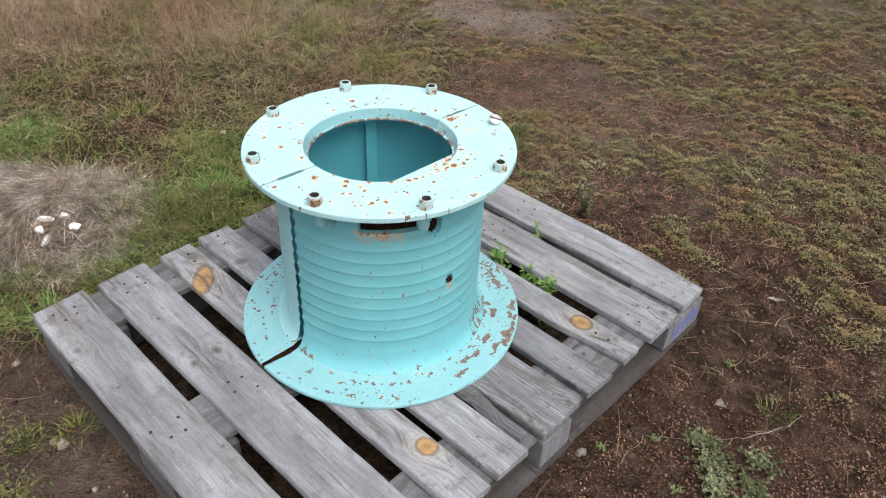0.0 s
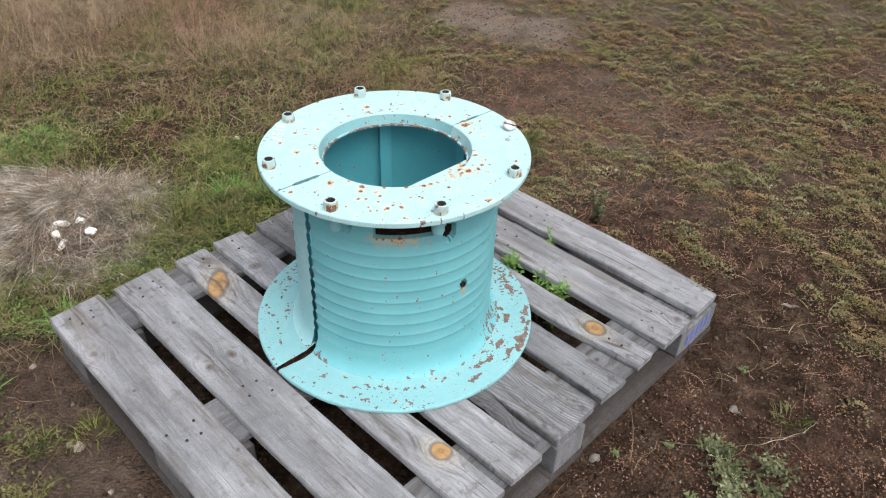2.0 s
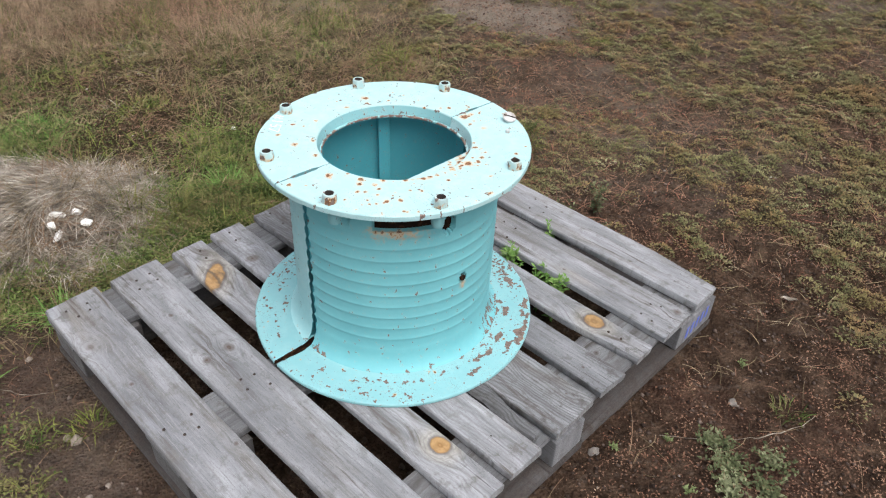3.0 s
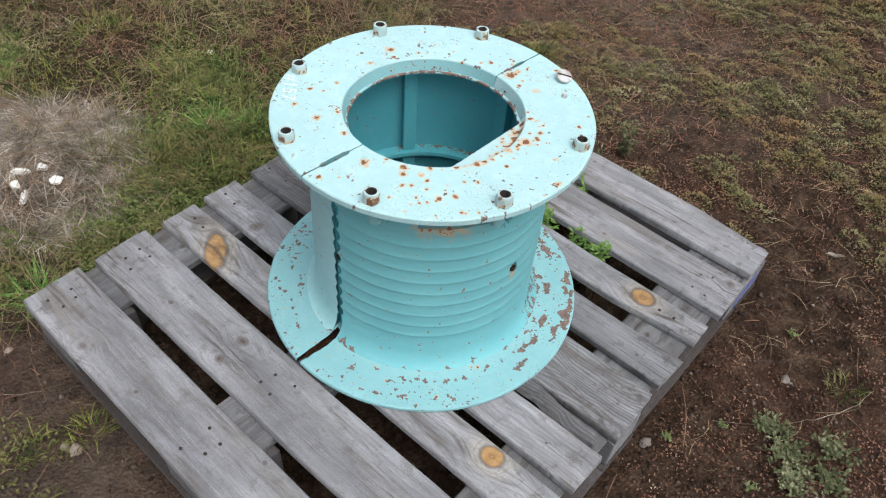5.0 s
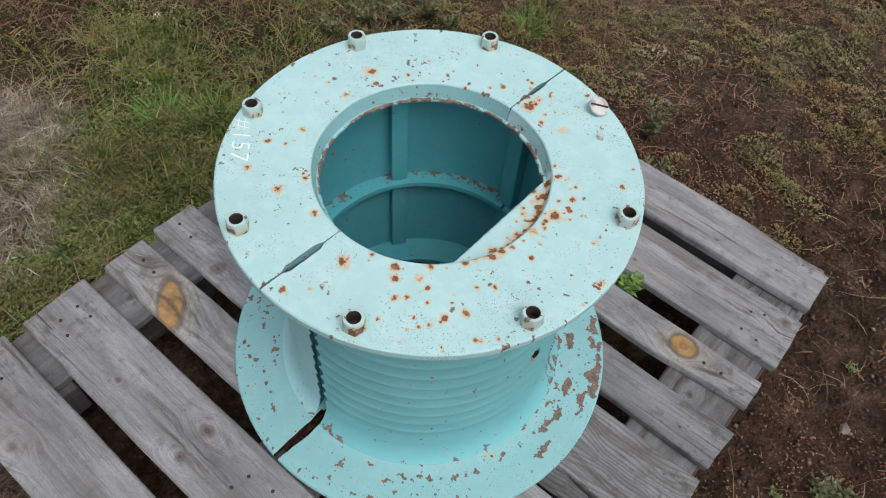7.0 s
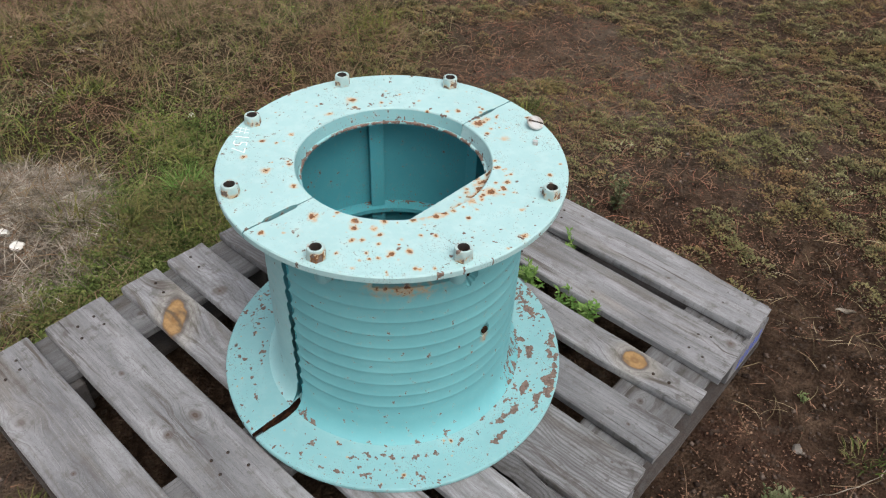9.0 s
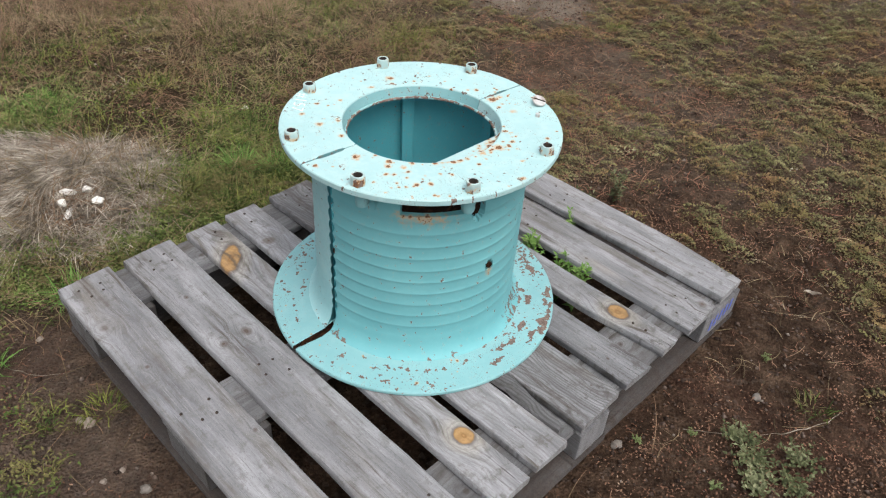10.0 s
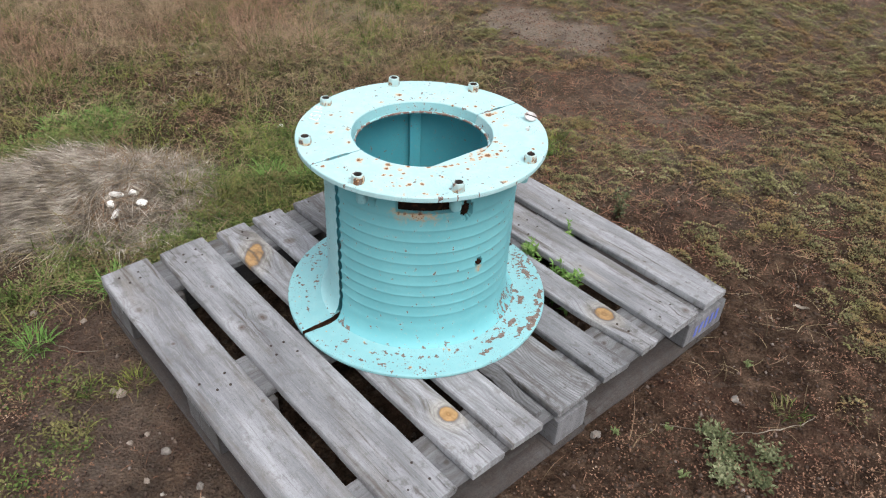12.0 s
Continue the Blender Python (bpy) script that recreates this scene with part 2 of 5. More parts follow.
    # mud on the lower timbers, together with shade painted into their colour
    mud_shade = g.calc("MULTIPLY", g.attribute("mud_shade", "OBJECT"), g.step(mould, 0.3, 0.6, 0.6, 1.0))
    colour = g.mix(mud_shade, colour, g.ramp(speckle, (0.3, (0.022, 0.017, 0.015)), (0.7, (0.085, 0.066, 0.055))))
    g.put(g.bsdf.inputs["Sheen Weight"], g.calc("MULTIPLY", g.calc("SUBTRACT", 1.0, g.attribute("mud_shade", "OBJECT")), 0.14))
    g.put(g.bsdf.inputs["Sheen Roughness"], 0.45)
    high = g.calc("SUBTRACT", g.calc("ADD", grain, g.calc("MULTIPLY", hair, 0.5)), g.calc("MULTIPLY", crack, 1.6))
    return g.done(colour, 0.85, g.bump(high, 0.6, 0.0018), 0.0, 0.12)


def soil():
    g = Nodes("bare_soil")
    v = g.place()
    wide, mid, fine = g.noise(v, 1.7, 5, 0.6), g.noise(v, 16, 6, 0.7), g.noise(v, 150, 5, 0.8)
    colour = g.ramp(mid, (0.3, (0.016, 0.0100, 0.0070)), (0.5, (0.068, 0.042, 0.0275)), (0.75, (0.170, 0.114, 0.078)))
    colour = g.mix(g.step(wide, 0.5, 0.68, 0, 0.45), colour, (0.095, 0.048, 0.034))
    colour = g.mix(g.step(fine, 0.45, 0.7, 0, 0.65), colour, (0.022, 0.016, 0.013))
    crumb = g.cells(v, 150)
    colour = g.mix(g.step(g.cells(v, 90, "Color"), 0.7, 0.95, 0, 0.4), colour, (0.115, 0.091, 0.074))
    colour = g.mix(g.calc("MULTIPLY", g.attribute("cover"), g.step(mid, 0.35, 0.6, 0.25, 0.75)), colour, (0.05, 0.042, 0.022))
    colour = g.mix(g.calc("MULTIPLY", g.attribute("pale"), g.step(fine, 0.3, 0.6, 0.3, 0.9)), colour, (0.29, 0.245, 0.205))
    high = g.calc("ADD", g.calc("ADD", g.calc("MULTIPLY", mid, 2.0), fine), g.calc("MULTIPLY", crumb, -1.2))
    return g.done(colour, 0.95, g.bump(high, 1.0, 0.010), 0.0, 0.04)


def leafy(name, *stops, rough=0.65, gloss=0.10, fade=None, reach=1.6, also=None, stride=5.0):
    """Leaves, blades and stalks, each piece of its own shade; whole patches fade towards another colour."""
    g = Nodes(name)
    luck = g.calc("ADD", g.calc("MULTIPLY", g.island(), 0.5), g.step(g.noise(g.place(), 19, 3), 0.3, 0.7, 0, 0.5))
    colour = g.ramp(luck, *stops)
    if fade:
        patch = g.calc("ADD", g.noise(g.place(), reach, 4), g.calc("MULTIPLY", g.calc("SUBTRACT", luck, 0.5), 0.36))
        tint = g.mix(g.calc("FRACT", g.calc("MULTIPLY", luck, 7.0)), fade, tuple(c * 0.45 for c in fade))
        colour = g.mix(g.step(patch, 0.47, 0.63, 0, 0.85), colour, tint)
    if also:
        patch = g.calc("ADD", g.noise(g.vec("ADD", g.place(), (7.3, 2.9, 0.0)), stride, 3), g.calc("MULTIPLY", g.calc("SUBTRACT", luck, 0.5), 0.25))
        tint = g.mix(g.calc("FRACT", g.calc("MULTIPLY", luck, 5.0)), also, tuple(c * 0.35 for c in also))
        colour = g.mix(g.step(patch, 0.50, 0.62, 0, 0.6), colour, tint)
    return g.done(colour, rough, None, 0.0, gloss)


def stony(name, low, high, scale=60):
    g = Nodes(name)
    v = g.coords()
    n = g.noise(v, scale, 5, 0.65)
    colour = g.mix(g.step(g.noise(v, scale * 0.3, 4), 0.5, 0.7, 0, 0.5), g.ramp(n, (0.3, low), (0.7, high)), low)
    return g.done(colour, 0.9, g.bump(n, 0.6, 0.004), 0.0, 0.3)


def plain(name, colour, rough, metal=0.0, worn=(0.0, 0.0, 0.0), gloss=0.4):
    g = Nodes(name)
    v = g.coords()
    shade = g.mix(g.step(g.noise(v, 90, 4), 0.45, 0.7, 0, 0.7), colour, worn)
    return g.done(shade, rough, g.bump(g.noise(v, 160, 3), 0.2, 0.001), metal, gloss)


# inside enamel: hardly chalked, and deepened to hold the interior's shade in its colour
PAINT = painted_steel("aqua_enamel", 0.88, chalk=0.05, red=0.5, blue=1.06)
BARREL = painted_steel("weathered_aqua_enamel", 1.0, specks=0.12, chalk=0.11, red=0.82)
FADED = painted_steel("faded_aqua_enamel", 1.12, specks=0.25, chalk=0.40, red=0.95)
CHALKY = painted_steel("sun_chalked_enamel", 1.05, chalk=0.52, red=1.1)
NUT = painted_steel("weathered_nut_enamel", 0.55, 0.16, 1.0, 0.62)
JOINT = painted_steel("grimy_enamel", 0.6, 0.12, 1.0, 0.1, 0.9)
SEMI = painted_steel("half_chalked_enamel", 0.90, chalk=0.25, red=0.9)
PALE = plain("bare_grey_steel", (0.52, 0.52, 0.51), 0.5, 0.3, (0.25, 0.17, 0.12))
WHITE = plain("white_paint_marker", (0.78, 0.80, 0.79), 0.7, 0.0, (0.62, 0.72, 0.71))
BLUE = plain("blue_stencil_ink", (0.09, 0.13, 0.45), 0.8, 0.0, (0.24, 0.25, 0.36))
NAIL = plain("dark_iron", (0.035, 0.028, 0.025), 0.75, 0.4, (0.09, 0.05, 0.03))
WOOD = weathered_wood()
SOIL = soil()
# rust brown taken near black, so recesses carry their shade in the colour
HOLLOW = plain("rusted_hollow", (0.012, 0.007, 0.005), 0.95, 0.0, (0.06, 0.026, 0.013), 0.05)

# ---- building tools ----
def mesh_of(name, verts, faces, material, smooth=False):
    me = bpy.data.meshes.new(name)
    me.from_pydata([tuple(v) for v in verts], [], [tuple(f) for f in faces])
    me.materials.append(material)
    if smooth:
        me.shade_smooth()
    return me


def part(name, shape, material, parent=None, label="", at=None, smooth=False):
    """Links a bmesh, or a finished mesh, as one object under a thing or a part."""
    if isinstance(shape, bmesh.types.BMesh):
        me = bpy.data.meshes.new(name)
        bmesh.ops.recalc_face_normals(shape, faces=shape.faces[:])
        shape.to_mesh(me)
        shape.free()
        me.materials.append(material)
        if smooth:
            me.shade_smooth()
            me.set_sharp_from_angle(angle=radians(38))
    else:
        me = shape
    ob = new(name, me)
    if parent is not None:
        ob.parent = parent
    if at is not None:
        ob.matrix_basis = at
    if label:
        ob["label"] = label
    return ob


def thing(name, label, category, at=None, group="", kind=""):
    ob = new(name)
    ob.empty_display_size = 0.1
    if at is not None:
        ob.matrix_basis = at
    return tagged(ob, label, category, group, kind)


def box(bm, lo, hi, edge=0.002, cuts=0):
    """A block with softened edges."""
    made = bmesh.ops.create_cube(bm, size=1.0)["verts"]
    size, mid = [b - a for a, b in zip(lo, hi)], [(a + b) / 2 for a, b in zip(lo, hi)]
    for v in made:
        v.co = Vector([v.co[n] * size[n] + mid[n] for n in range(3)])
    if edge:
        edges = {e for v in made for e in v.link_edges}
        bmesh.ops.bevel(bm, geom=list(edges), offset=edge, segments=2, affect="EDGES", profile=0.6)
    return bm


def sweep(profile, angles, trim=None, closed_ends=True):
    """A closed outline of (r, z), given for each angle in degrees, swept about the upright axis. trim(r, z, end): metres to take off either end there."""
    verts, faces, n = [], [], 0
    for k, a in enumerate(angles):
        ring = profile(a)
        n = len(ring)
        first, last = max(0.0, 1 - k / 24), max(0.0, 1 - (len(angles) - 1 - k) / 24)
        for r, z in ring:
            t = radians(a)
            if trim and first:
                t += first * trim(r, z, 0) / r
            if trim and last:
                t -= last * trim(r, z, 1) / r
            verts.append((r * math.cos(t), r * math.sin(t), z))
    for k in range(len(angles) - 1):
        for j in range(n):
            i = (j + 1) % n
            faces.append((k * n + j, (k + 1) * n + j, (k + 1) * n + i, k * n + i))
    if closed_ends:
        faces.append(tuple(range(n)))
        last = (len(angles) - 1) * n
        faces.append(tuple(range(last + n - 1, last - 1, -1)))
    return verts, faces


def lathe(bm, outline, steps=24, at=(0, 0, 0), tilt=None):
    """A closed outline of (r, z) turned right round; radii of zero close on the axis."""
    rows = []
    for k in range(steps):
        c, s = math.cos(2 * math.pi * k / steps), math.sin(2 * math.pi * k / steps)
        rows.append([Vector((r * c, r * s, z)) for r, z in outline])
    m = Matrix.Translation(at) @ (tilt.to_4x4() if tilt else Matrix())
    vs = [[bm.verts.new(m @ p) for p in row] for row in rows]
    for k in range(steps):
        a, b = vs[k], vs[(k + 1) % steps]
        for j in range(len(outline) - 1):
            bm.faces.new((a[j], b[j], b[j + 1], a[j + 1]))
    bmesh.ops.remove_doubles(bm, verts=[v for row in vs for v in row], dist=1e-6)
    return bm


def lattice(x, y, seed):
    """Smooth value noise in 0..1 at arrays of places."""
    xi, yi = np.floor(x).astype(np.int64), np.floor(y).astype(np.int64)
    u, v = x - xi, y - yi
    u, v = u * u * (3 - 2 * u), v * v * (3 - 2 * v)

    def corner(i, j):
        h = (i * 374761393 + j * 668265263 + seed * 1442695041) & 0x7FFFFFFF
        h = ((h ^ (h >> 13)) * 1274126177) & 0x7FFFFFFF
        return ((h ^ (h >> 16)) & 0xFFFF) / 65535.0

    top = corner(xi, yi) * (1 - u) + corner(xi + 1, yi) * u
    low = corner(xi, yi + 1) * (1 - u) + corner(xi + 1, yi + 1) * u
    return top * (1 - v) + low * v


def rough_field(x, y, scale, seed, octaves=3):
    total, weight = 0.0, 0.0
    for k in range(octaves):
        total = total + lattice(x * scale * 2**k + 31.7 * k, y * scale * 2**k + 17.3 * k, seed + k) * 0.5**k
        weight += 0.5**k
    return total / weight


def bulk(name, verts, faces_flat, per_face, material, smooth=False):
    """A large mesh straight from arrays: faces_flat holds corner indices, per_face how many each face has."""
    me = bpy.data.meshes.new(name)
    me.vertices.add(len(verts))
    me.vertices.foreach_set("co", np.ascontiguousarray(verts, np.float32).ravel())
    me.loops.add(len(faces_flat))
    me.loops.foreach_set("vertex_index", np.ascontiguousarray(faces_flat, np.int32))
    starts = np.concatenate([[0], np.cumsum(per_face)[:-1]]).astype(np.int32)
    me.polygons.add(len(per_face))
    me.polygons.foreach_set("loop_start", starts)
    me.materials.append(material)
    me.update(calc_edges=True)
    me.validate()
    if smooth:
        me.shade_smooth()
    return me

# ---- the ground ----
MOUND = (-0.545, 0.175)
GRASS_SIDE = Vector((-0.72, 0.69))


def mound_height(x, y):
    a, b = (x - MOUND[0]) * 0.69 + (y - MOUND[1]) * 0.72, (y - MOUND[1]) * 0.69 - (x - MOUND[0]) * 0.72
    q = (a / 0.34) ** 2 + (b / 0.25) ** 2
    return 0.088 * np.exp(-(q**1.4)) * (0.72 + 0.56 * rough_field(x, y, 7.0, 61, 2))


def ground_height(x, y):
    lumps = (rough_field(x, y, 3.0, 3) - 0.5) * 0.05 + (rough_field(x, y, 14.0, 8) - 0.5) * 0.022 + (rough_field(x, y, 32.0, 12, 2) - 0.5) * 0.016
    inside = np.clip(np.maximum(np.maximum(-x, x - 1.0), np.maximum(-y, y - 1.2)) / 0.25, 0.12, 1)
    far = np.clip((np.hypot(x - 0.5, y - 0.6) - 5) / 30, 0, 1)
    return lumps * inside - 0.004 * (inside < 0.5) + far * (rough_field(x, y, 0.03, 21) - 0.5) * 2.0


def build_ground():
    def axis(lo, hi, fine):
        mid = np.arange(lo, hi + 1e-9, fine)
        out = hi + np.cumsum(0.05 * 1.33 ** np.arange(33))
        back = lo - np.cumsum(0.05 * 1.33 ** np.arange(33))
        return np.concatenate([back[::-1], mid, out])

    xs, ys = axis(-2.6, 2.0, 0.0160), axis(-0.9, 4.6, 0.0160)
    gx, gy = np.meshgrid(xs, ys)
    h = ground_height(gx, gy) + mound_height(gx, gy)
    verts = np.stack([gx, gy, h], -1).reshape(-1, 3)
    w, n = len(xs), len(ys)
    i = (np.arange(n - 1)[:, None] * w + np.arange(w - 1)[None]).ravel()
    faces = np.stack([i, i + 1, i + 1 + w, i + w], -1).ravel()
    me = bulk("ground", verts, faces, np.full(len(i), 4), SOIL, True)
    x, y = verts[:, 0], verts[:, 1]
    for name, field in (("cover", grass_cover(x, y)), ("pale", np.clip(mound_height(x, y) * 14, 0, 1) + pale_patch(x, y))):
        me.attributes.new(name, "FLOAT", "POINT").data.foreach_set("value", np.clip(field, 0, 1).astype(np.float32))
    return tagged(new("ground", me), "dark brown bare soil with weeds and dry grass", "ground", kind="structure")


def aside(x, y):
    """How far to the grassy side of the pallet a place lies, and how far back."""
    return (x - 1.5) * 0.69 + (y + 0.3) * 0.72, -(x - 1.5) * 0.72 + (y + 0.3) * 0.69


def grass_cover(x, y):
    s, d = aside(x, y)
    left = np.clip((0.35 - s + (rough_field(x, y, 2.0, 41) - 0.5) * 1.2) / 0.5, 0, 1) * np.clip((d - 1.35) / 0.35, 0, 1)
    right = np.clip((rough_field(x, y, 1.3, 44) - 0.42) * 4, 0, 1) * np.clip((d - 1.2) / 1.2, 0, 1)
    open_ground = 0.7 * np.clip((rough_field(x, y, 0.7, 47) - 0.40) * 4, 0, 1) * np.clip((np.hypot(x - 0.5, y - 0.6) - 1.6) / 1.0, 0, 1)
    return np.clip(np.maximum(left + 0.7 * right, open_ground), 0, 1)


def gravel_patch(x, y):
    near = np.maximum(1.4 - np.hypot((x + 0.82) / 0.40, (y - 2.52) / 0.28), 1.3 - np.hypot((x + 1.64) / 0.3, (y - 1.95) / 0.25))
    return np.clip(near, 0, 1) * rough_field(x, y, 9, 51)


def pale_patch(x, y):
    behind = 1.5 * np.clip(1.3 - np.hypot((x - 0.15) / 0.75, (y - 2.05) / 0.65), 0, 1)
    back = aside(x, y)[1]
    far = 0.7 * np.clip((back - 2.7) / 1.2, 0, 1) * np.clip((6.0 - back) / 0.8, 0, 1) * rough_field(x, y, 5, 53)
    front = 0.45 * np.clip(1.4 - np.hypot((x - 0.3) / 0.5, (y + 0.16) / 0.22), 0, 1)
    return np.maximum(np.maximum(np.maximum(2.4 * gravel_patch(x, y), far), front * rough_field(x, y, 9, 51)), 0.45 * behind * rough_field(x, y, 9, 51))


build_ground()

# ---- the pallet: nine deck boards on three cross boards, nine blocks and a base frame ----
DECK = 0.130
LONG, DEEP = 1.0, 1.2


def plank(length, y0, y1, thick, seed, twist=0.0, skew=(0.0, 0.0), chip=0.0, wane=(0.0, 0.0)):
    """A board along x with worn edges, a slight bow and ragged ends; its top is at z = 0."""
    rng = random.Random(seed)
    bm = bmesh.new()
    xs = [length * k / 28 for k in range(29)]
    w = y1 - y0
    outline = [(0.0, -0.003), (0.0025, 0.0), (w * 0.25, 0.0), (w * 0.5, 0.0), (w * 0.75, 0.0), (w - 0.0025, 0.0), (w, -0.003), (w, -thick + 0.002), (w - 0.002, -thick), (0.002, -thick), (0.0, -thick + 0.002)]
    rows, cup = [], rng.uniform(-0.002, 0.002)
    phase, bow = rng.uniform(0, 6), rng.uniform(-0.002, 0.002)
    for k, x in enumerate(xs):
        t = x / length
        row = []
        for j, (y, z) in enumerate(outline):
            q = y / w
            edge = 0.0016 * noise.noise((x * 9 + seed, q * 3, seed * 1.7)) if j in (0, 1, 5, 6, 7, 10) else 0.0
            dx = 0.0
            if k in (0, len(xs) - 1):
                dx = 0.003 * noise.noise((q * 9, z * 90, seed + k))
                dx += (skew[0] if k == 0 else skew[1]) * (q - 0.5) * w
            lift = cup * 4 * (q - 0.5) ** 2 + bow * math.sin(math.pi * t + phase) + twist * (t - 0.5) * (q - 0.5)
            lift += 0.0009 * noise.noise((x * 22, q * 4 + seed, z * 40)) - chip * max(0, t - 0.93) / 0.07 * q
            y += (1 - q) * wane[0] * max(0.0, t - 0.82) / 0.18 - q * wane[1] * max(0.0, t - 0.82) / 0.18
            row.append(bm.verts.new((x + dx, y0 + y + edge + 0.0025 * math.sin(2.2 * t + phase), z + lift)))
        rows.append(row)
    n = len(outline)
    for a, b in zip(rows, rows[1:]):
        for j in range(n):
            bm.faces.new((a[j], b[j], b[(j + 1) % n], a[(j + 1) % n]))
    bm.faces.new(rows[0][::-1])
    bm.faces.new(rows[-1])
    return bm


def nail(parent, x, y, z, mesh):
    ob = part("nail", mesh, NAIL, parent, "", pose(x, y, z))
    return ob


def nail_mesh():
    bm = bmesh.new()
    lathe(bm, [(0.0, 0.0004), (0.0017, 0.0006), (0.0027, 0.0002), (0.0032, -0.0015), (0.0, -0.002)], 8)
    bmesh.ops.recalc_face_normals(bm, faces=bm.faces[:])
    me = bpy.data.meshes.new("nail")
    bm.to_mesh(me)
    bm.free()
    me.materials.append(NAIL)
    return me


def wooden(ob, one, two, tone, grainy, lean=0.0, mud_shade=0.0, three=(9.0, 9.0, -0.001)):
    ob["knot_three"] = three
    ob["lean"], ob["mud_shade"] = lean, mud_shade
    ob["knot_one"], ob["knot_two"], ob["tone"], ob["grainy"] = one, two, tone, grainy


def build_pallet():
    pallet = thing("pallet", "weathered grey wooden pallet with gapped deck boards lying on bare soil", "pallet")
    nail_shape = nail_mesh()
    # y from, y to, three knots as x, y within the board and radius (below zero: a grey one), tone and strength of grain
    boards = (
        (0.000, 0.118, (0.176, 0.022, -0.012), (0.596, 0.104, -0.007), (0.33, 0.035, -0.006), 1.04, 0.35),
        (0.149, 0.270, (0.377, 0.027, -0.010), (0.377, 0.080, -0.013), (0.205, 0.042, -0.007), 0.97, 0.4),
        (0.307, 0.390, (0.150, 0.026, 0.027), (0.862, 0.062, 0.018), (0.50, 0.060, -0.005), 1.18, 0.7),
        (0.414, 0.500, (0.153, 0.022, -0.018), (0.70, 0.060, -0.005), (0.40, 0.02, -0.005), 1.22, 0.75),
        (0.541, 0.667, (0.95, 0.10, -0.003), (0.35, 0.05, -0.008), (0.74, 0.06, -0.006), 0.84, 1.0),
        (0.696, 0.776, (0.30, 0.03, -0.008), (0.62, 0.05, -0.006), (0.93, 0.03, -0.004), 0.80, 0.6),
        (0.820, 0.893, (0.864, 0.042, 0.021), (0.30, 0.03, -0.008), (0.60, 0.05, -0.005), 0.98, 0.65),
        (0.932, 1.050, (0.975, 0.095, -0.012), (0.44, 0.07, -0.005), (0.70, 0.03, -0.005), 1.03, 0.35),
        (1.079, 1.193, (0.25, 0.05, -0.008), (0.80, 0.03, -0.004), (0.55, 0.08, -0.005), 1.08, 0.35),
    )
    for n, (a, b, one, two, three, tone, grainy) in enumerate(boards):
        rng = random.Random(90 + n)
        bm = plank(LONG, 0.0, b - a, 0.0185, 11 + n * 3, rng.uniform(-0.004, 0.004), (rng.uniform(-0.05, 0.05), rng.uniform(-0.06, 0.06)), 0.0, {8: (0.0, 0.020), 6: (0.014, 0.0)}.get(n, (0.0, 0.0)))
        board = part("deck_board", bm, WOOD, pallet, "", pose(rng.uniform(-0.003, 0.003), a, DECK), True)
        wooden(board, one, two, tone, grainy, 1.4 if n == 2 else 0.0, 0.0, three)
        rows = (0.3, 0.7) if b - a > 0.1 else (0.5,)
        for x in (0.05, 0.49, 0.93):
            for q in rows:
                for dx in (-0.018, 0.02):
                    nail(board, x + dx + rng.uniform(-0.012, 0.012), (b - a) * q + rng.uniform(-0.012, 0.012), 0.0004, nail_shape)
    # cross boards get a darker tone: shade under the deck, put into the colour
    for n, x in enumerate((0.0, 0.444, 0.861)):
        bm = plank(DEEP, 0.0, 0.125, 0.018, 60 + n * 5)
        cross = part("cross_board", bm, WOOD, pallet, "", pose(x + 0.1245, 0.0, DECK - 0.0195, 0, 0, 90), True)
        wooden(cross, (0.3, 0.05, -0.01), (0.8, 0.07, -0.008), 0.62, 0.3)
    marked = None
    for i, (x0, x1) in enumerate(((0.003, 0.140), (0.440, 0.580), (0.862, 0.998))):
        for j, (y0, y1) in enumerate(((0.004, 0.145), (0.555, 0.650), (1.030, 1.194))):
            bm = box(bmesh.new(), (0, 0, 0), (x1 - x0, y1 - y0, 0.073), 0.003)
            block = part("block", bm, WOOD, pallet, "", pose(x0, y0, 0.0185))
            # two right-hand blocks lighter, the others darker and muddier: side shade in the colour
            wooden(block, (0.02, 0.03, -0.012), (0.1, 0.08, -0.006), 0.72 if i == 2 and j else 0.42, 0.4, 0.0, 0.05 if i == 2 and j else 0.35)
            if i == 2 and j == 2:
                marked = block
    # stencilled mark, too worn to read: plain bars of ink on the outer face of the corner block
    rng = random.Random(4)
    for k in range(5):
        y = 0.035 + 0.022 * k
        bm = box(bmesh.new(), (0.1364, y, 0.016 + 0.003 * k), (0.1372, y + 0.011, 0.050 + 0.003 * k), 0)
        part("ink_bar", bm, BLUE, marked, "faded blue stencil mark")
    # base boards: muddy, and darkened further for the shade beneath the deck
    for n, (y0, y1) in enumerate(((0.0, 0.105), (0.545, 0.655), (1.092, 1.197))):
        bm = plank(LONG, 0.0, y1 - y0, 0.017, 80 + n * 5)
        base = part("base_board", bm, WOOD, pallet, "", pose(0, y0, 0.0175), True)
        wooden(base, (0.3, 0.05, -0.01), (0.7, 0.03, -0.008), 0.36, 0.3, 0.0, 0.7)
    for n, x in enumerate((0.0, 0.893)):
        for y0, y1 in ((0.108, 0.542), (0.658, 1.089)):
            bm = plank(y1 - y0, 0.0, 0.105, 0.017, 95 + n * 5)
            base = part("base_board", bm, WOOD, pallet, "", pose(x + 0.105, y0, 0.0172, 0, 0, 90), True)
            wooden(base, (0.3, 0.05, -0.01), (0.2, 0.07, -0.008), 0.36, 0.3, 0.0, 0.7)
    # a split strip of wood lying in the gap
    bm = bmesh.new()
    rng = random.Random(8)
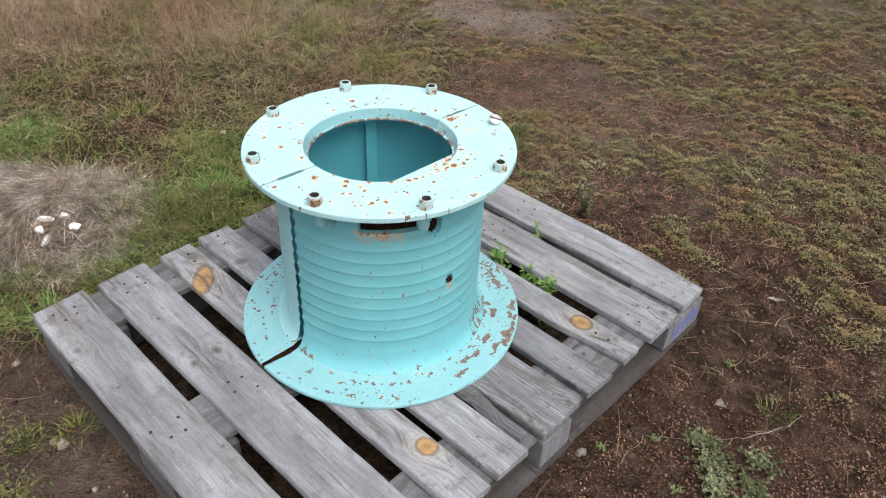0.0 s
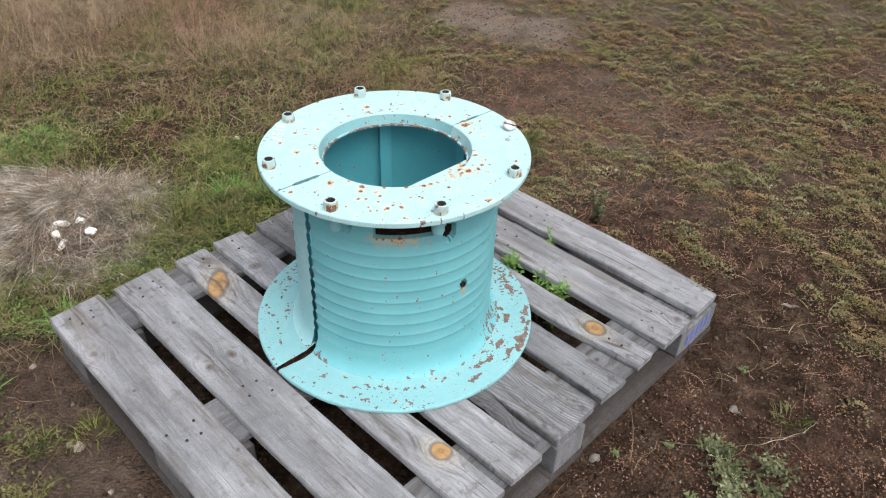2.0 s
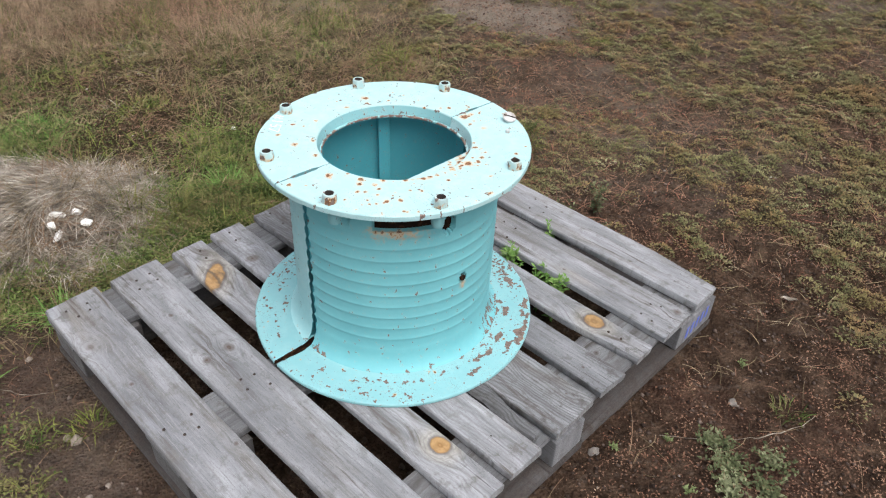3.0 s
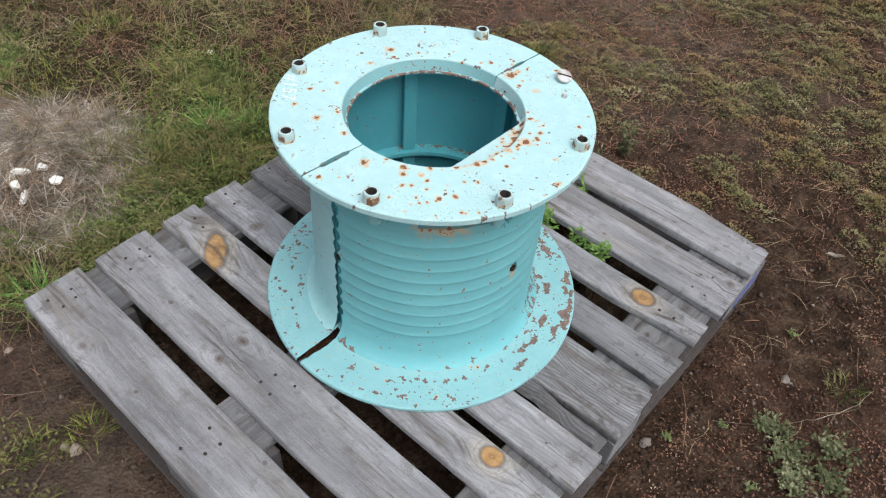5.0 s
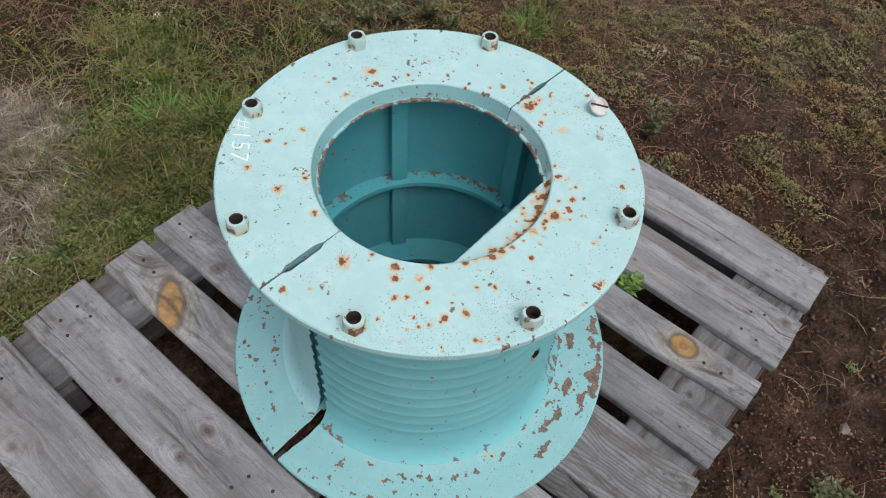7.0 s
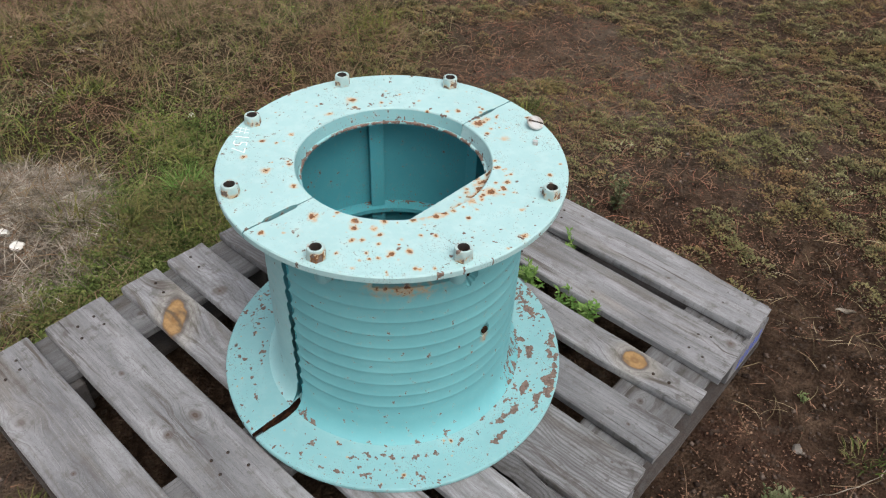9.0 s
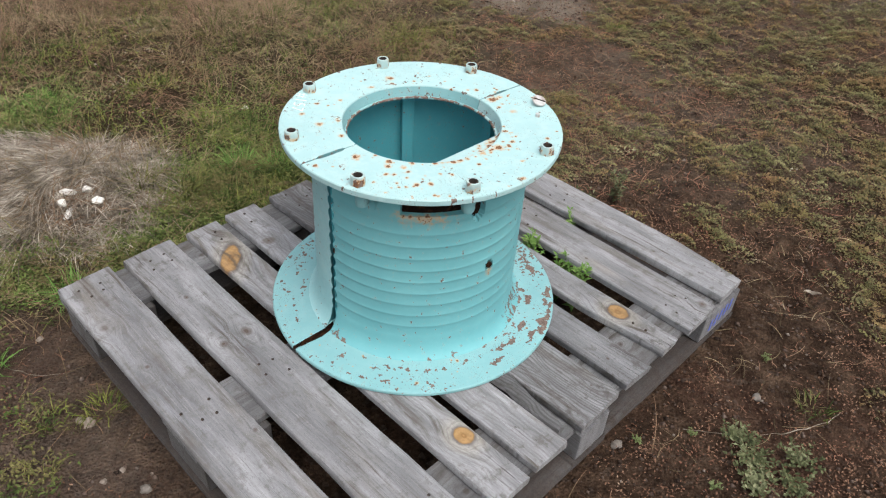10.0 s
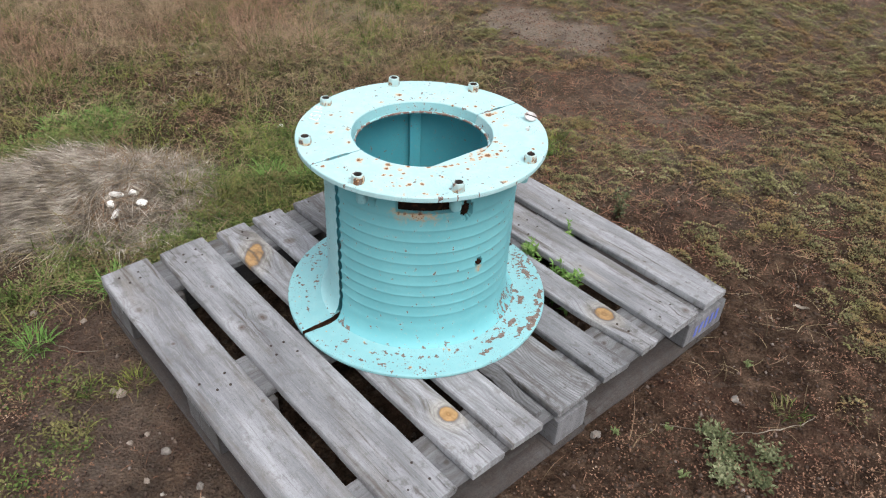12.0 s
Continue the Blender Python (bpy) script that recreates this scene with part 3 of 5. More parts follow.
    rows = []
    for k in range(13):
        t = k / 12
        wide = 0.017 * (0.35 + 0.75 * math.sin(math.pi * min(1, 0.12 + t * 0.86)) ** 0.5)
        row = []
        for j in range(8):
            a = 2 * math.pi * j / 8
            r = 1 + 0.35 * noise.noise((t * 9, j * 1.3, 4.4))
            row.append(bm.verts.new((0.30 * t, wide * r * math.cos(a) + 0.007 * math.sin(5 * t), 0.009 * r * math.sin(a) + 0.005 * math.sin(3 * t))))
        rows.append(row)
    for a, b in zip(rows, rows[1:]):
        for j in range(8):
            bm.faces.new((a[j], a[(j + 1) % 8], b[(j + 1) % 8], b[j]))
    bm.faces.new(rows[0])
    bm.faces.new(rows[-1][::-1])
    strip = part("split_strip", bm, WOOD, pallet, "splintered strip of grey wood", pose(0.675, 0.520, DECK - 0.0105, 0, -1, 0), True)
    wooden(strip, (0.1, 0.2, -0.001), (0.2, 0.2, -0.001), 0.5, 1.0)
    return pallet


build_pallet()

# ---- the grooved winch drum shell, split into two halves ----
AXIS = (0.505, 0.586)
TOP, UNDER, FOOT = 0.547, 0.535, DECK + 0.0015
SPLIT = -94.2
LEAN = (0.006, -0.010)
drum = thing("winch_drum", "aqua-painted rust-spotted steel winch drum shell standing upright on the pallet", "winch drum", pose(AXIS[0], AXIS[1], 0))


def settle(me):
    """The shell stands a little askew: its foot is set off from its top by LEAN."""
    co = np.empty(len(me.vertices) * 3, np.float32)
    me.vertices.foreach_get("co", co)
    co = co.reshape(-1, 3)
    down = np.clip((UNDER - co[:, 2]) / (UNDER - FOOT), 0, 1)
    co[:, 0] += LEAN[0] * down
    co[:, 1] += LEAN[1] * down
    me.vertices.foreach_set("co", co.ravel())


def gap(r, half):
    """Degrees taken off a half's end at radius r to leave half a joint of that many metres."""
    return math.degrees(half / r)


def spots(me, marks, name, grow=0.0046, soft=1.0):
    """Writes a map of round worn spots, given as (degrees, millimetres from the axis, size), onto a mesh's points."""
    co = np.empty(len(me.vertices) * 3, np.float32)
    me.vertices.foreach_get("co", co)
    co = co.reshape(-1, 3)
    field = np.zeros(len(co), np.float32)
    for a, r, size in marks:
        px, py = r / 1000 * math.cos(radians(a)), r / 1000 * math.sin(radians(a))
        q = np.hypot(co[:, 0] - px, co[:, 1] - py) / (grow * size)
        field = np.maximum(field, np.exp(-(q**2) / soft))
    put_map(me, name, field)
    return co


def put_map(me, name, field):
    at = me.attributes.get(name) or me.attributes.new(name, "FLOAT", "POINT")
    at.data.foreach_set("value", np.clip(field, 0, 1.2).astype(np.float32))


RUST_BACK = ((157, 190, 2), (174, 167, 1.3), (158, 164, 1), (142, 169, 1), (132, 195, 0.8), (121, 178, 0.8), (113, 150, 1), (102, 165, 1), (97, 176, 1.2), (88, 199, 1),
             (-157, 176, 1.2), (-148, 211, 1), (-148, 188, 0.8), (-136, 226, 1.2), (-125, 191, 1.6), (-129, 157, 1.2), (-109, 161, 1.6))
RUST_FRONT_A = ((-75, 155, 1), (-65, 161, 1.3), (81, 169, 2.2), (81, 191, 1.4), (70, 167, 1), (62, 186, 1.8), (73, 252, 1), (36, 161, 1), (24, 179, 1.2),
                (13, 165, 2.4), (18, 179, 1), (0, 156, 1.6), (9, 222, 1), (34, 238, 1), (-83, 182, 2), (-64, 163, 1.3), (-63, 177, 1.2), (-54, 172, 1.5))
RUST_FRONT_B = ((-61, 201, 1.3), (-57, 198, 1), (-51, 184, 1), (-46, 221, 1.3), (-40, 217, 1.2), (-50, 230, 0.9), (-53, 233, 0.8), (-57, 254, 0.8), (-39, 252, 0.9), (-28, 194, 1),
                (-35, 152, 1.5), (-30, 150, 1.5), (-26, 151, 1.6), (-23, 156, 1.6), (-18, 154, 1.6), (-13, 156, 1.2), (-2, 257, 1.2), (-90, 249, 1), (-50, 155, 1.3))


def top_flange(a0, a1, marks, front):
    hole, rim = 0.150, 0.2665

    def outline(a):
        ripple = 0.0008 * noise.noise((math.cos(radians(a)) * 4, math.sin(radians(a)) * 4, 2))
        inner, outer = hole + ripple, rim + ripple
        top = [(inner + 0.0018 + (outer - inner - 0.0036) * k / 44, TOP) for k in range(45)]
        return [(inner, TOP - 0.0018)] + top + [(outer, TOP - 0.0018), (outer, UNDER + 0.0015), (outer - 0.0015, UNDER), (inner, UNDER)]

    def joint(r, z, end):
        # it gapes along part of its length, wider on one side, and closes towards the bore and the rim
        lo, hi, wide = (0.186, 0.226, 0.0026) if (end == 1) == front else (0.176, 0.236, 0.0036)
        return wide * max(0.0, min(1.0, (r - lo) / 0.008)) * max(0.0, min(1.0, (hi - r) / 0.008)) + 0.0006 * noise.noise((r * 90, end, 3))

    n = 330
    verts, faces = sweep(outline, [a0 + (a1 - a0) * k / n for k in range(n + 1)], joint)
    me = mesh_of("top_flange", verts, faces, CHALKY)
    rng = random.Random(int(a0))
    few = [(rng.uniform(a0, a1), rng.uniform(156, 262), rng.uniform(0.3, 0.6)) for k in range(12)]
    few += [(rng.gauss(-48, 16), rng.uniform(160, 262), rng.uniform(0.4, 0.85)) for k in range(18)] if a0 < 0 else []
    few += [(rng.gauss(80, 7), rng.uniform(155, 215), rng.uniform(0.4, 0.9)) for k in range(14)]
    few += [(rng.gauss(20, 16), rng.uniform(152, 185), rng.uniform(0.4, 0.9)) for k in range(20)] if a0 < 0 else []
    co = spots(me, tuple(marks) + tuple(few), "rust")
    ang, r = np.degrees(np.arctan2(co[:, 1], co[:, 0])), np.hypot(co[:, 0], co[:, 1])
    worn = rough_field(co[:, 0], co[:, 1], 150.0, 71, 2) * (0.55 + 0.6 * rough_field(co[:, 0], co[:, 1], 9.0, 73, 2))
    chip = np.clip((worn - 0.64) * 4.5, 0, 0.85)
    rimwear = np.clip((r - 0.2655) / 0.003, 0, 1) * np.clip((rough_field(co[:, 0], co[:, 1], 110.0, 77) - 0.55) * 5, 0, 0.32)
    joint = np.clip(1 - np.abs(r * np.sin(np.radians(ang - SPLIT))) / 0.0055, 0, 1) * np.clip((rough_field(co[:, 0], co[:, 1], 70.0, 79, 2) - 0.42) * 5, 0, 0.75)
    put_map(me, "chip", np.maximum(np.maximum(chip, rimwear), joint))
    me.materials.append(JOINT)
    for face in me.polygons[-2:]:
        face.material_index = 1
    ob = part("top_flange", me, PAINT, drum)
    me.shade_smooth()
    me.set_sharp_from_angle(angle=radians(38))
    return ob


def lip(a0, a1, chord):
    """The collar set into the flange's bore; on one half it is a plate cut straight across."""

    def outline(a):
        inner = 0.1415 + 0.0014 * noise.noise((a * 0.21, 3.3, 1.1)) + 0.0007 * noise.noise((a * 1.3, 1.3, 5.1))
        z1 = TOP - 0.022
        if chord and -46 <= a <= 44:
            # a plate fills this side of the bore, cut off straight
            z1 += 0.010 * min(1.0, (44 - a) / 6)
            inner = min(inner, 0.1125 / math.cos(radians(a + 1.5)) + 0.0009 * noise.noise((a * 0.5, 8.1, 2.0)))
        mids = [(inner + 0.0035 + (0.1455 - inner - 0.0035) * k / 7, z1 + 0.0006 + 0.0024 * (k / 7) ** 3) for k in range(8)]
        return [(inner, z1 - 0.0012), (inner + 0.0012, z1)] + mids + [(0.1497, TOP - 0.003), (0.1497, z1 - 0.004), (inner, z1 - 0.004)]

    n = 300
    verts, faces = sweep(outline, [a0 + (a1 - a0) * k / n for k in range(n + 1)])
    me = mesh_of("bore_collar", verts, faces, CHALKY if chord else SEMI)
    co = np.array(verts)
    ang = np.degrees(np.arctan2(co[:, 1], co[:, 0]))
    worn = rough_field(ang * 0.22, co[:, 2] * 160, 1.0, 83)
    edge = np.exp(-(((np.hypot(co[:, 0], co[:, 1]) - 0.1425) / 0.0022) ** 2)) * (0.0 if chord else 1.0)
    put_map(me, "chip", np.clip((worn - 0.16) * 3.0, 0, 1.0) * edge)
    if chord:
        rng = random.Random(3)
        seam = [(rng.uniform(-36, 34), rng.gauss(146, 3.0), rng.uniform(0.8, 2.0)) for k in range(26)] + [(rng.uniform(2, 38), rng.uniform(124, 146), rng.uniform(0.5, 1.3)) for k in range(12)]
        spots(me, seam, "rust")
        edge = np.exp(-(((np.hypot(co[:, 0], co[:, 1]) - 0.1425) / 0.003) ** 2)) * (ang > 36)
        put_map(me, "chip", np.clip((worn - 0.30) * 3.0, 0, 1.0) * edge)
    else:
        put_map(me, "rust", np.clip((worn - 0.60) * 2.6, 0, 0.8) * np.maximum(edge, 0.2))
    return part("bore_collar", me, PAINT, drum)


def barrel(a0, a1):
    """One half of the grooved shell, with its foot flared out towards the base flange."""
    shell = [(0.2115, zz) for zz in (UNDER - 0.0005, 0.518, 0.5125, 0.512, 0.500, 0.490, 0.4825, 0.476, 0.4755, 0.470, 0.4665)]
    pitch, groove = 0.0272, 0.0015 if a0 < 0 else 0.0008
    z = 0.463
    for g in range(10):
        for u in (-1.0, -0.93, -0.84, -0.7, -0.45, 0.0, 0.45, 0.75, 0.92):
            shell.append((0.2115 - groove * (1 - abs(u) ** (4.5 if u < 0 else 2.6)), z - pitch * (u + 1) / 2.0))
        z -= pitch
    foot = [(0.2120, z - 0.003)]
    base_z = FOOT + 0.0095
    for k in range(1, 9):
        a = radians(90 * k / 8)
        foot.append((0.2120 + 0.030 * (1 - math.cos(a)), base_z + (z - 0.003 - base_z) * (1 - math.sin(a))))
    outside = shell + foot
    inside = [(0.197, base_z), (0.197, 0.20), (0.197, 0.30), (0.197, 0.40), (0.197, UNDER - 0.0005)]

    def outline(a):
        wob = 0.0006 * noise.noise((a * 0.05, 7.7, 0.4))
        ring = []
        for r, zz in outside:
            # the long slot under the flange, its keyhole end, and one drilled hole
            if any(abs((a - b + 180) % 360 - 180) ** 2 / 21 + (zz - 0.500) ** 2 / 0.00052 < 1 for b in range(21, 381, 45)):
                r = 0.2040
            if (-53 < a < -20 and 0.4757 < zz < 0.5122) or ((a + 14.5) ** 2 / 14 + (zz - 0.474) ** 2 / 0.00036 < 1) or ((a + 3.1) ** 2 / 5.2 + (zz - 0.333) ** 2 / 0.00010 < 1):
                r = 0.1995
            ring.append((r + wob, zz))
        return ring + inside

    def teeth(r, zz, end):
        if (end == 1) == (a0 < 0):
            return 0.0005 + 0.0006 * noise.noise((zz * 60, end, 4))
        if r < 0.205:
            return 0.018
        if zz < z or zz > 0.47:
            return 0.0045
        return 0.0070 * abs(math.sin(math.pi * (zz - 0.463) / pitch)) - 0.001 + 0.0014 * noise.noise((zz * 30, end, 0))

    n = 330
    verts, faces = sweep(outline, [a0 + (a1 - a0) * k / n for k in range(n + 1)], teeth)
    me = mesh_of("grooved_shell", verts, faces, BARREL if a0 < 0 else FADED)
    co = np.array(verts)
    ang, r = np.degrees(np.arctan2(co[:, 1], co[:, 0])), np.hypot(co[:, 0], co[:, 1])
    low = np.clip(1 - (co[:, 2] - base_z) / 0.02, 0, 1) * np.clip((rough_field(co[:, 0] * 25, co[:, 1] * 25, 1.0, 91) - 0.45) * 4, 0, 0.8)
    side = np.exp(-(((ang - 30) / 15) ** 2)) * np.exp(-(((co[:, 2] - 0.160) / 0.022) ** 2)) * np.clip((rough_field(ang * 0.9, co[:, 2] * 90, 1.0, 93, 2) - 0.38) * 5, 0, 0.9)
    put_map(me, "chip", np.maximum(low, side) * (r > 0.2))
    run = np.exp(-(((ang + 41) / 15) ** 4)) * np.clip((co[:, 2] - 0.440) / 0.034, 0, 1) ** 1.2 * (co[:, 2] < 0.488)
    slot = run * (0.42 + 0.40 * rough_field(ang * 0.35, co[:, 2] * 25, 1.0, 96))
    slot = np.maximum(slot, 1.1 * (r < 0.2025) * (co[:, 2] > 0.44))
    hole = 0.75 * np.exp(-(((ang + 3) / 2.4) ** 2)) * np.exp(-(((co[:, 2] - 0.319) / 0.009) ** 2))
    put_map(me, "rust", np.maximum(slot, hole) * (r > 0.2))
    me.materials.append(HOLLOW)
    # slot and hole floors: rust and painted-in shade together
    for face in me.polygons:
        reach = [math.hypot(*me.vertices[v].co.xy) for v in face.vertices]
        if 0.1975 < min(reach) and max(reach) < 0.2035:
            face.material_index = 1
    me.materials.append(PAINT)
    # inside wall and seam ends: the deepened enamel with shade in its colour
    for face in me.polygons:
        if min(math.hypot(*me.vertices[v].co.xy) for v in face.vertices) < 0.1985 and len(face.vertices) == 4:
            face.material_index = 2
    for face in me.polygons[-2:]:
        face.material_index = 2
    settle(me)
    ob = part("grooved_shell", me, PAINT, drum)
    me.shade_smooth()
    me.set_sharp_from_angle(angle=radians(50))
    return ob


def base_flange(a0, a1):
    rim = 0.3085

    def outline(a):
        outer = rim + 0.0012 * noise.noise((math.cos(radians(a)) * 3, math.sin(radians(a)) * 3, 6))
        z = FOOT + 0.0095
        top = [(0.150 + (outer - 0.002 - 0.150) * k / 84, z + (0.010 * max(0, 1 - ((0.150 + (outer - 0.152) * k / 84) - 0.212) / 0.045) ** 2 if k > 32 else 0)) for k in range(85)]
        return [(0.150, FOOT + 0.0005)] + top + [(outer, z - 0.002), (outer, FOOT + 0.002), (outer - 0.002, FOOT)]

    def joint(r, z, end):
        return 0.0036 * max(0.0, min(1.0, (0.305 - r) / 0.05)) + 0.0010 * noise.noise((r * 70, end, 8))

    n = 440
    verts, faces = sweep(outline, [a0 + (a1 - a0) * k / n for k in range(n + 1)], joint)
    me = mesh_of("base_flange", verts, faces, SEMI)
    co = np.array(verts)
    x, y = co[:, 0], co[:, 1]
    ang, r = np.degrees(np.arctan2(y, x)), np.hypot(x, y)
    # where the paint has flaked: degrees, radius in millimetres, and how far each patch reaches
    bare = 0.0 * r
    for n, (a, q, da, dq) in enumerate(((25, 293, 7, 9), (15, 284, 5, 8), (63, 276, 8, 10), (29, 222, 13, 10), (17, 257, 6, 8), (8, 260, 6, 7), (0, 255, 5, 6), (40, 228, 9, 7), (46, 297, 4, 6), (38, 292, 4, 7), (39, 253, 4, 6), (44, 243, 3, 6), (30, 300, 10, 5),
                         (-65, 289, 4, 5), (-56, 287, 3, 5), (-50, 300, 1.5, 3), (-34, 301, 4, 3), (-25, 222, 3, 4), (-7, 233, 3, 4), (-5, 278, 4, 6), (-47, 252, 5, 4), (-32, 253, 7, 4), (-84, 299, 2, 4), (-81, 222, 3, 4),
                         (-158, 272, 4, 5), (-142, 265, 5, 6), (-131, 243, 5, 5), (-118, 266, 4, 4), (-106, 271, 4, 4), (-99, 304, 3, 4), (-150, 285, 3, 4))):
        turn = (ang - a + 180) % 360 - 180
        bare = np.maximum(bare, (1.35 if n < 13 else 0.85) * np.exp(-((turn / da) ** 2) - ((r * 1000 - q) / dq) ** 2))
    flake = np.where(np.abs(ang - 30) < 50, rough_field(x, y, 95, 101, 3), rough_field(x, y, 170, 102, 2))
    scattered = rough_field(x, y, 190, 108, 2)
    field = np.clip((flake + 0.42 * bare - 0.70) * 5, 0, 1) * (bare > 0.06)
    field = np.maximum(field, np.clip((scattered * (0.45 + 0.9 * rough_field(x, y, 12, 109, 2)) - 0.64) * 4.5, 0, 0.95) * (r > 0.2))
    toe = np.exp(-(((r - 0.247) / 0.007) ** 2)) * np.clip((rough_field(x, y, 60, 113, 3) - 0.56) * 5, 0, 0.8) * np.exp(-(((ang + 25) / 40) ** 2))
    put_map(me, "chip", np.maximum(field, toe))
    rng = random.Random(int(a0) + 5)
    dots = [(rng.uniform(a0, a1), rng.uniform(225, 308), rng.uniform(0.3, 0.8)) for k in range(16)]
    spots(me, dots, "rust")
    me.materials.append(PAINT)
    me.materials.append(HOLLOW)
    # joint ends near-black: the shade of the gap is put into the colour
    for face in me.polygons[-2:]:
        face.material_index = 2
    # inner ring: deepened enamel, for the little light that gets down there
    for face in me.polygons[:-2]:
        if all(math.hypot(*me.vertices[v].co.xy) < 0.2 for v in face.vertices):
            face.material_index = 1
    settle(me)
    ob = part("base_flange", me, PAINT, drum)
    me.shade_smooth()
    me.set_sharp_from_angle(angle=radians(38))
    return ob


def build_drum():
    for front in (True, False):
        g1, g2, g3 = gap(0.2, 0.0009), gap(0.21, 0.0032), gap(0.26, 0.0042)
        lo, hi = (SPLIT, SPLIT + 180) if front else (SPLIT + 180, SPLIT + 360)
        top_flange(lo + g1, hi - g1, RUST_FRONT_A + RUST_FRONT_B if front else RUST_BACK, front)
        lip(lo + g1, hi - g1, front)
        barrel(lo + g2, hi - g2)
        base_flange(lo + g3, hi - g3)
        # a ledge half-way down inside and flat stiffeners on the wall, in the deepened enamel
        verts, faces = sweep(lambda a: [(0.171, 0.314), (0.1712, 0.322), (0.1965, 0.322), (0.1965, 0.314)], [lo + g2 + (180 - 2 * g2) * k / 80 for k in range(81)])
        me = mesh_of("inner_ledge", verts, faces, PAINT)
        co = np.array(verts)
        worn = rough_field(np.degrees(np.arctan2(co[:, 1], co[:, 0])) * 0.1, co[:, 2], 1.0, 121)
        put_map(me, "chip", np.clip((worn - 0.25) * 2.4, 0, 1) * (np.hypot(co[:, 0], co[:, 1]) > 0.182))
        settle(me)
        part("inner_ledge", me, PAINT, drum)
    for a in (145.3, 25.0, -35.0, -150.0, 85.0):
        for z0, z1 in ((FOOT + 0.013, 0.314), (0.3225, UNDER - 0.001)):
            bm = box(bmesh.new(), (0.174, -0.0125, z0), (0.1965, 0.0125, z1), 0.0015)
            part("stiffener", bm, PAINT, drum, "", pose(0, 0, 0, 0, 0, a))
    # the drilled hole in the shell: a shallow plug, its shade put in the colour
    bm = bmesh.new()
    lathe(bm, [(0.0, 0.0), (0.0052, 0.0), (0.0062, -0.0006), (0.0062, -0.004), (0.0, -0.004)], 14)
    part("drilled_hole", bm, HOLLOW, drum, "dark drilled hole with a rusty edge", pose(LEAN[0] / 2, LEAN[1] / 2, 0, 0, 0, -3.1) @ pose(0.2122, 0, 0.334, 0, 90, 0))
    # dark strips added for the shade in the open joint of the base
    for a in (SPLIT, SPLIT + 180):
        bm = box(bmesh.new(), (0.205, -0.0085, FOOT - 0.001), (0.300, 0.0085, FOOT + 0.0035), 0.001)
        part("packed_dirt", bm, HOLLOW, drum, "dark strip standing in for the joint's shade", pose(0, 0, 0, 0, 0, a))
    for n in range(8):
        a = 66.2 + 45 * n
        bolt(a, n)


def bolt(a, n):
    m = pose(0, 0, 0, 0, 0, a) @ pose(0.247, 0, TOP)
    if n == 0:
        # a loose slotted screw head, tipped over
        bm = bmesh.new()
        lathe(bm, [(0.0, 0.0), (0.0132, 0.0), (0.0142, 0.0015), (0.0136, 0.0042), (0.0, 0.0052)], 24)
        head = part("slotted_screw", bm, PALE, drum, "bare steel slotted screw head, tipped", m @ pose(0, 0, 0.0062, 14, -16, 60), True)
        part("screw_slot", box(bmesh.new(), (-0.0014, -0.0125, 0.0035), (0.0014, 0.0125, 0.0056), 0.0003), NAIL, head)
        bm = bmesh.new()
        lathe(bm, [(0.0, -0.002), (0.0045, -0.002), (0.0042, 0.006), (0.0, 0.0065)], 12)
        part("broken_stud", bm, PALE, drum, "", pose(0, 0, 0, 0, 0, 54.7) @ pose(0.227, 0, TOP), True)
    else:
        high = (0.017, 0.0185, 0.016, 0.017, 0.0175, 0.018, 0.0165)[n - 1]
        worn = (0.45, 0.5, 0.5, 0.6, 0.98, 0.35, 0.55)[n - 1]
        verts, faces, steps = [], [], 36
        # six flats below, a round collar above, a deep bore down the middle
        rings = ((0.0128, 0.0, 1), (0.0128, high * 0.5, 1), (0.0127, high * 0.58, 0.4), (0.0123, high * 0.88, 0), (0.0114, high, 0), (0.0082, high, 0), (0.0070, high - 0.002, 0), (0.0068, 0.001, 0), (0.0, 0.001, 0))
        for r, z, flat in rings:
            for k in range(steps):
                t = 2 * math.pi * k / steps
                six = math.cos(math.pi / 6) / math.cos((t % (math.pi / 3)) - math.pi / 6)
                q = r * (1 + flat * (six * 1.06 - 1))
                verts.append((q * math.cos(t), q * math.sin(t), z))
        for j in range(len(rings) - 1):
            for k in range(steps):
                i = (k + 1) % steps
                faces.append((j * steps + k, j * steps + i, (j + 1) * steps + i, (j + 1) * steps + k))
        me = mesh_of("hex_nut", verts, faces, NUT)
        co = np.array(verts)
        field = rough_field(co[:, 0] * 130 + n * 9.1, (co[:, 1] + co[:, 2] * 1.3) * 130, 1.0, 141, 2)
        low = np.clip(((0.95 if worn > 0.9 else 0.72) - co[:, 2] / high) * 5, 0, 1)
        put_map(me, "rust", np.clip((field - 0.70 + 0.42 * worn) * 4, 0, 1.0) * low)
        put_map(me, "chip", np.clip((field - 0.5) * 3, 0, 0.6))
        me.materials.append(NAIL)
        for face in me.polygons[5 * steps :]:
            face.material_index = 1
        nut = part("hex_nut", me, PAINT, drum, "rusted hollow hex nut" if worn > 0.9 else "chipped aqua hollow hex nut", m @ pose(0, 0, 0.0002, 0, 0, 17 * n))
        me.shade_smooth()
        me.set_sharp_from_angle(angle=radians(35))
        bm = bmesh.new()
        lathe(bm, [(0.0, 0.0035), (0.0055, 0.003), (0.0066, 0.0015), (0.0, 0.0012)], 12)
        part("stud_end", bm, NAIL, nut, "", None, True)
    # the bolt's tail and its saddle under the flange
    bm = bmesh.new()
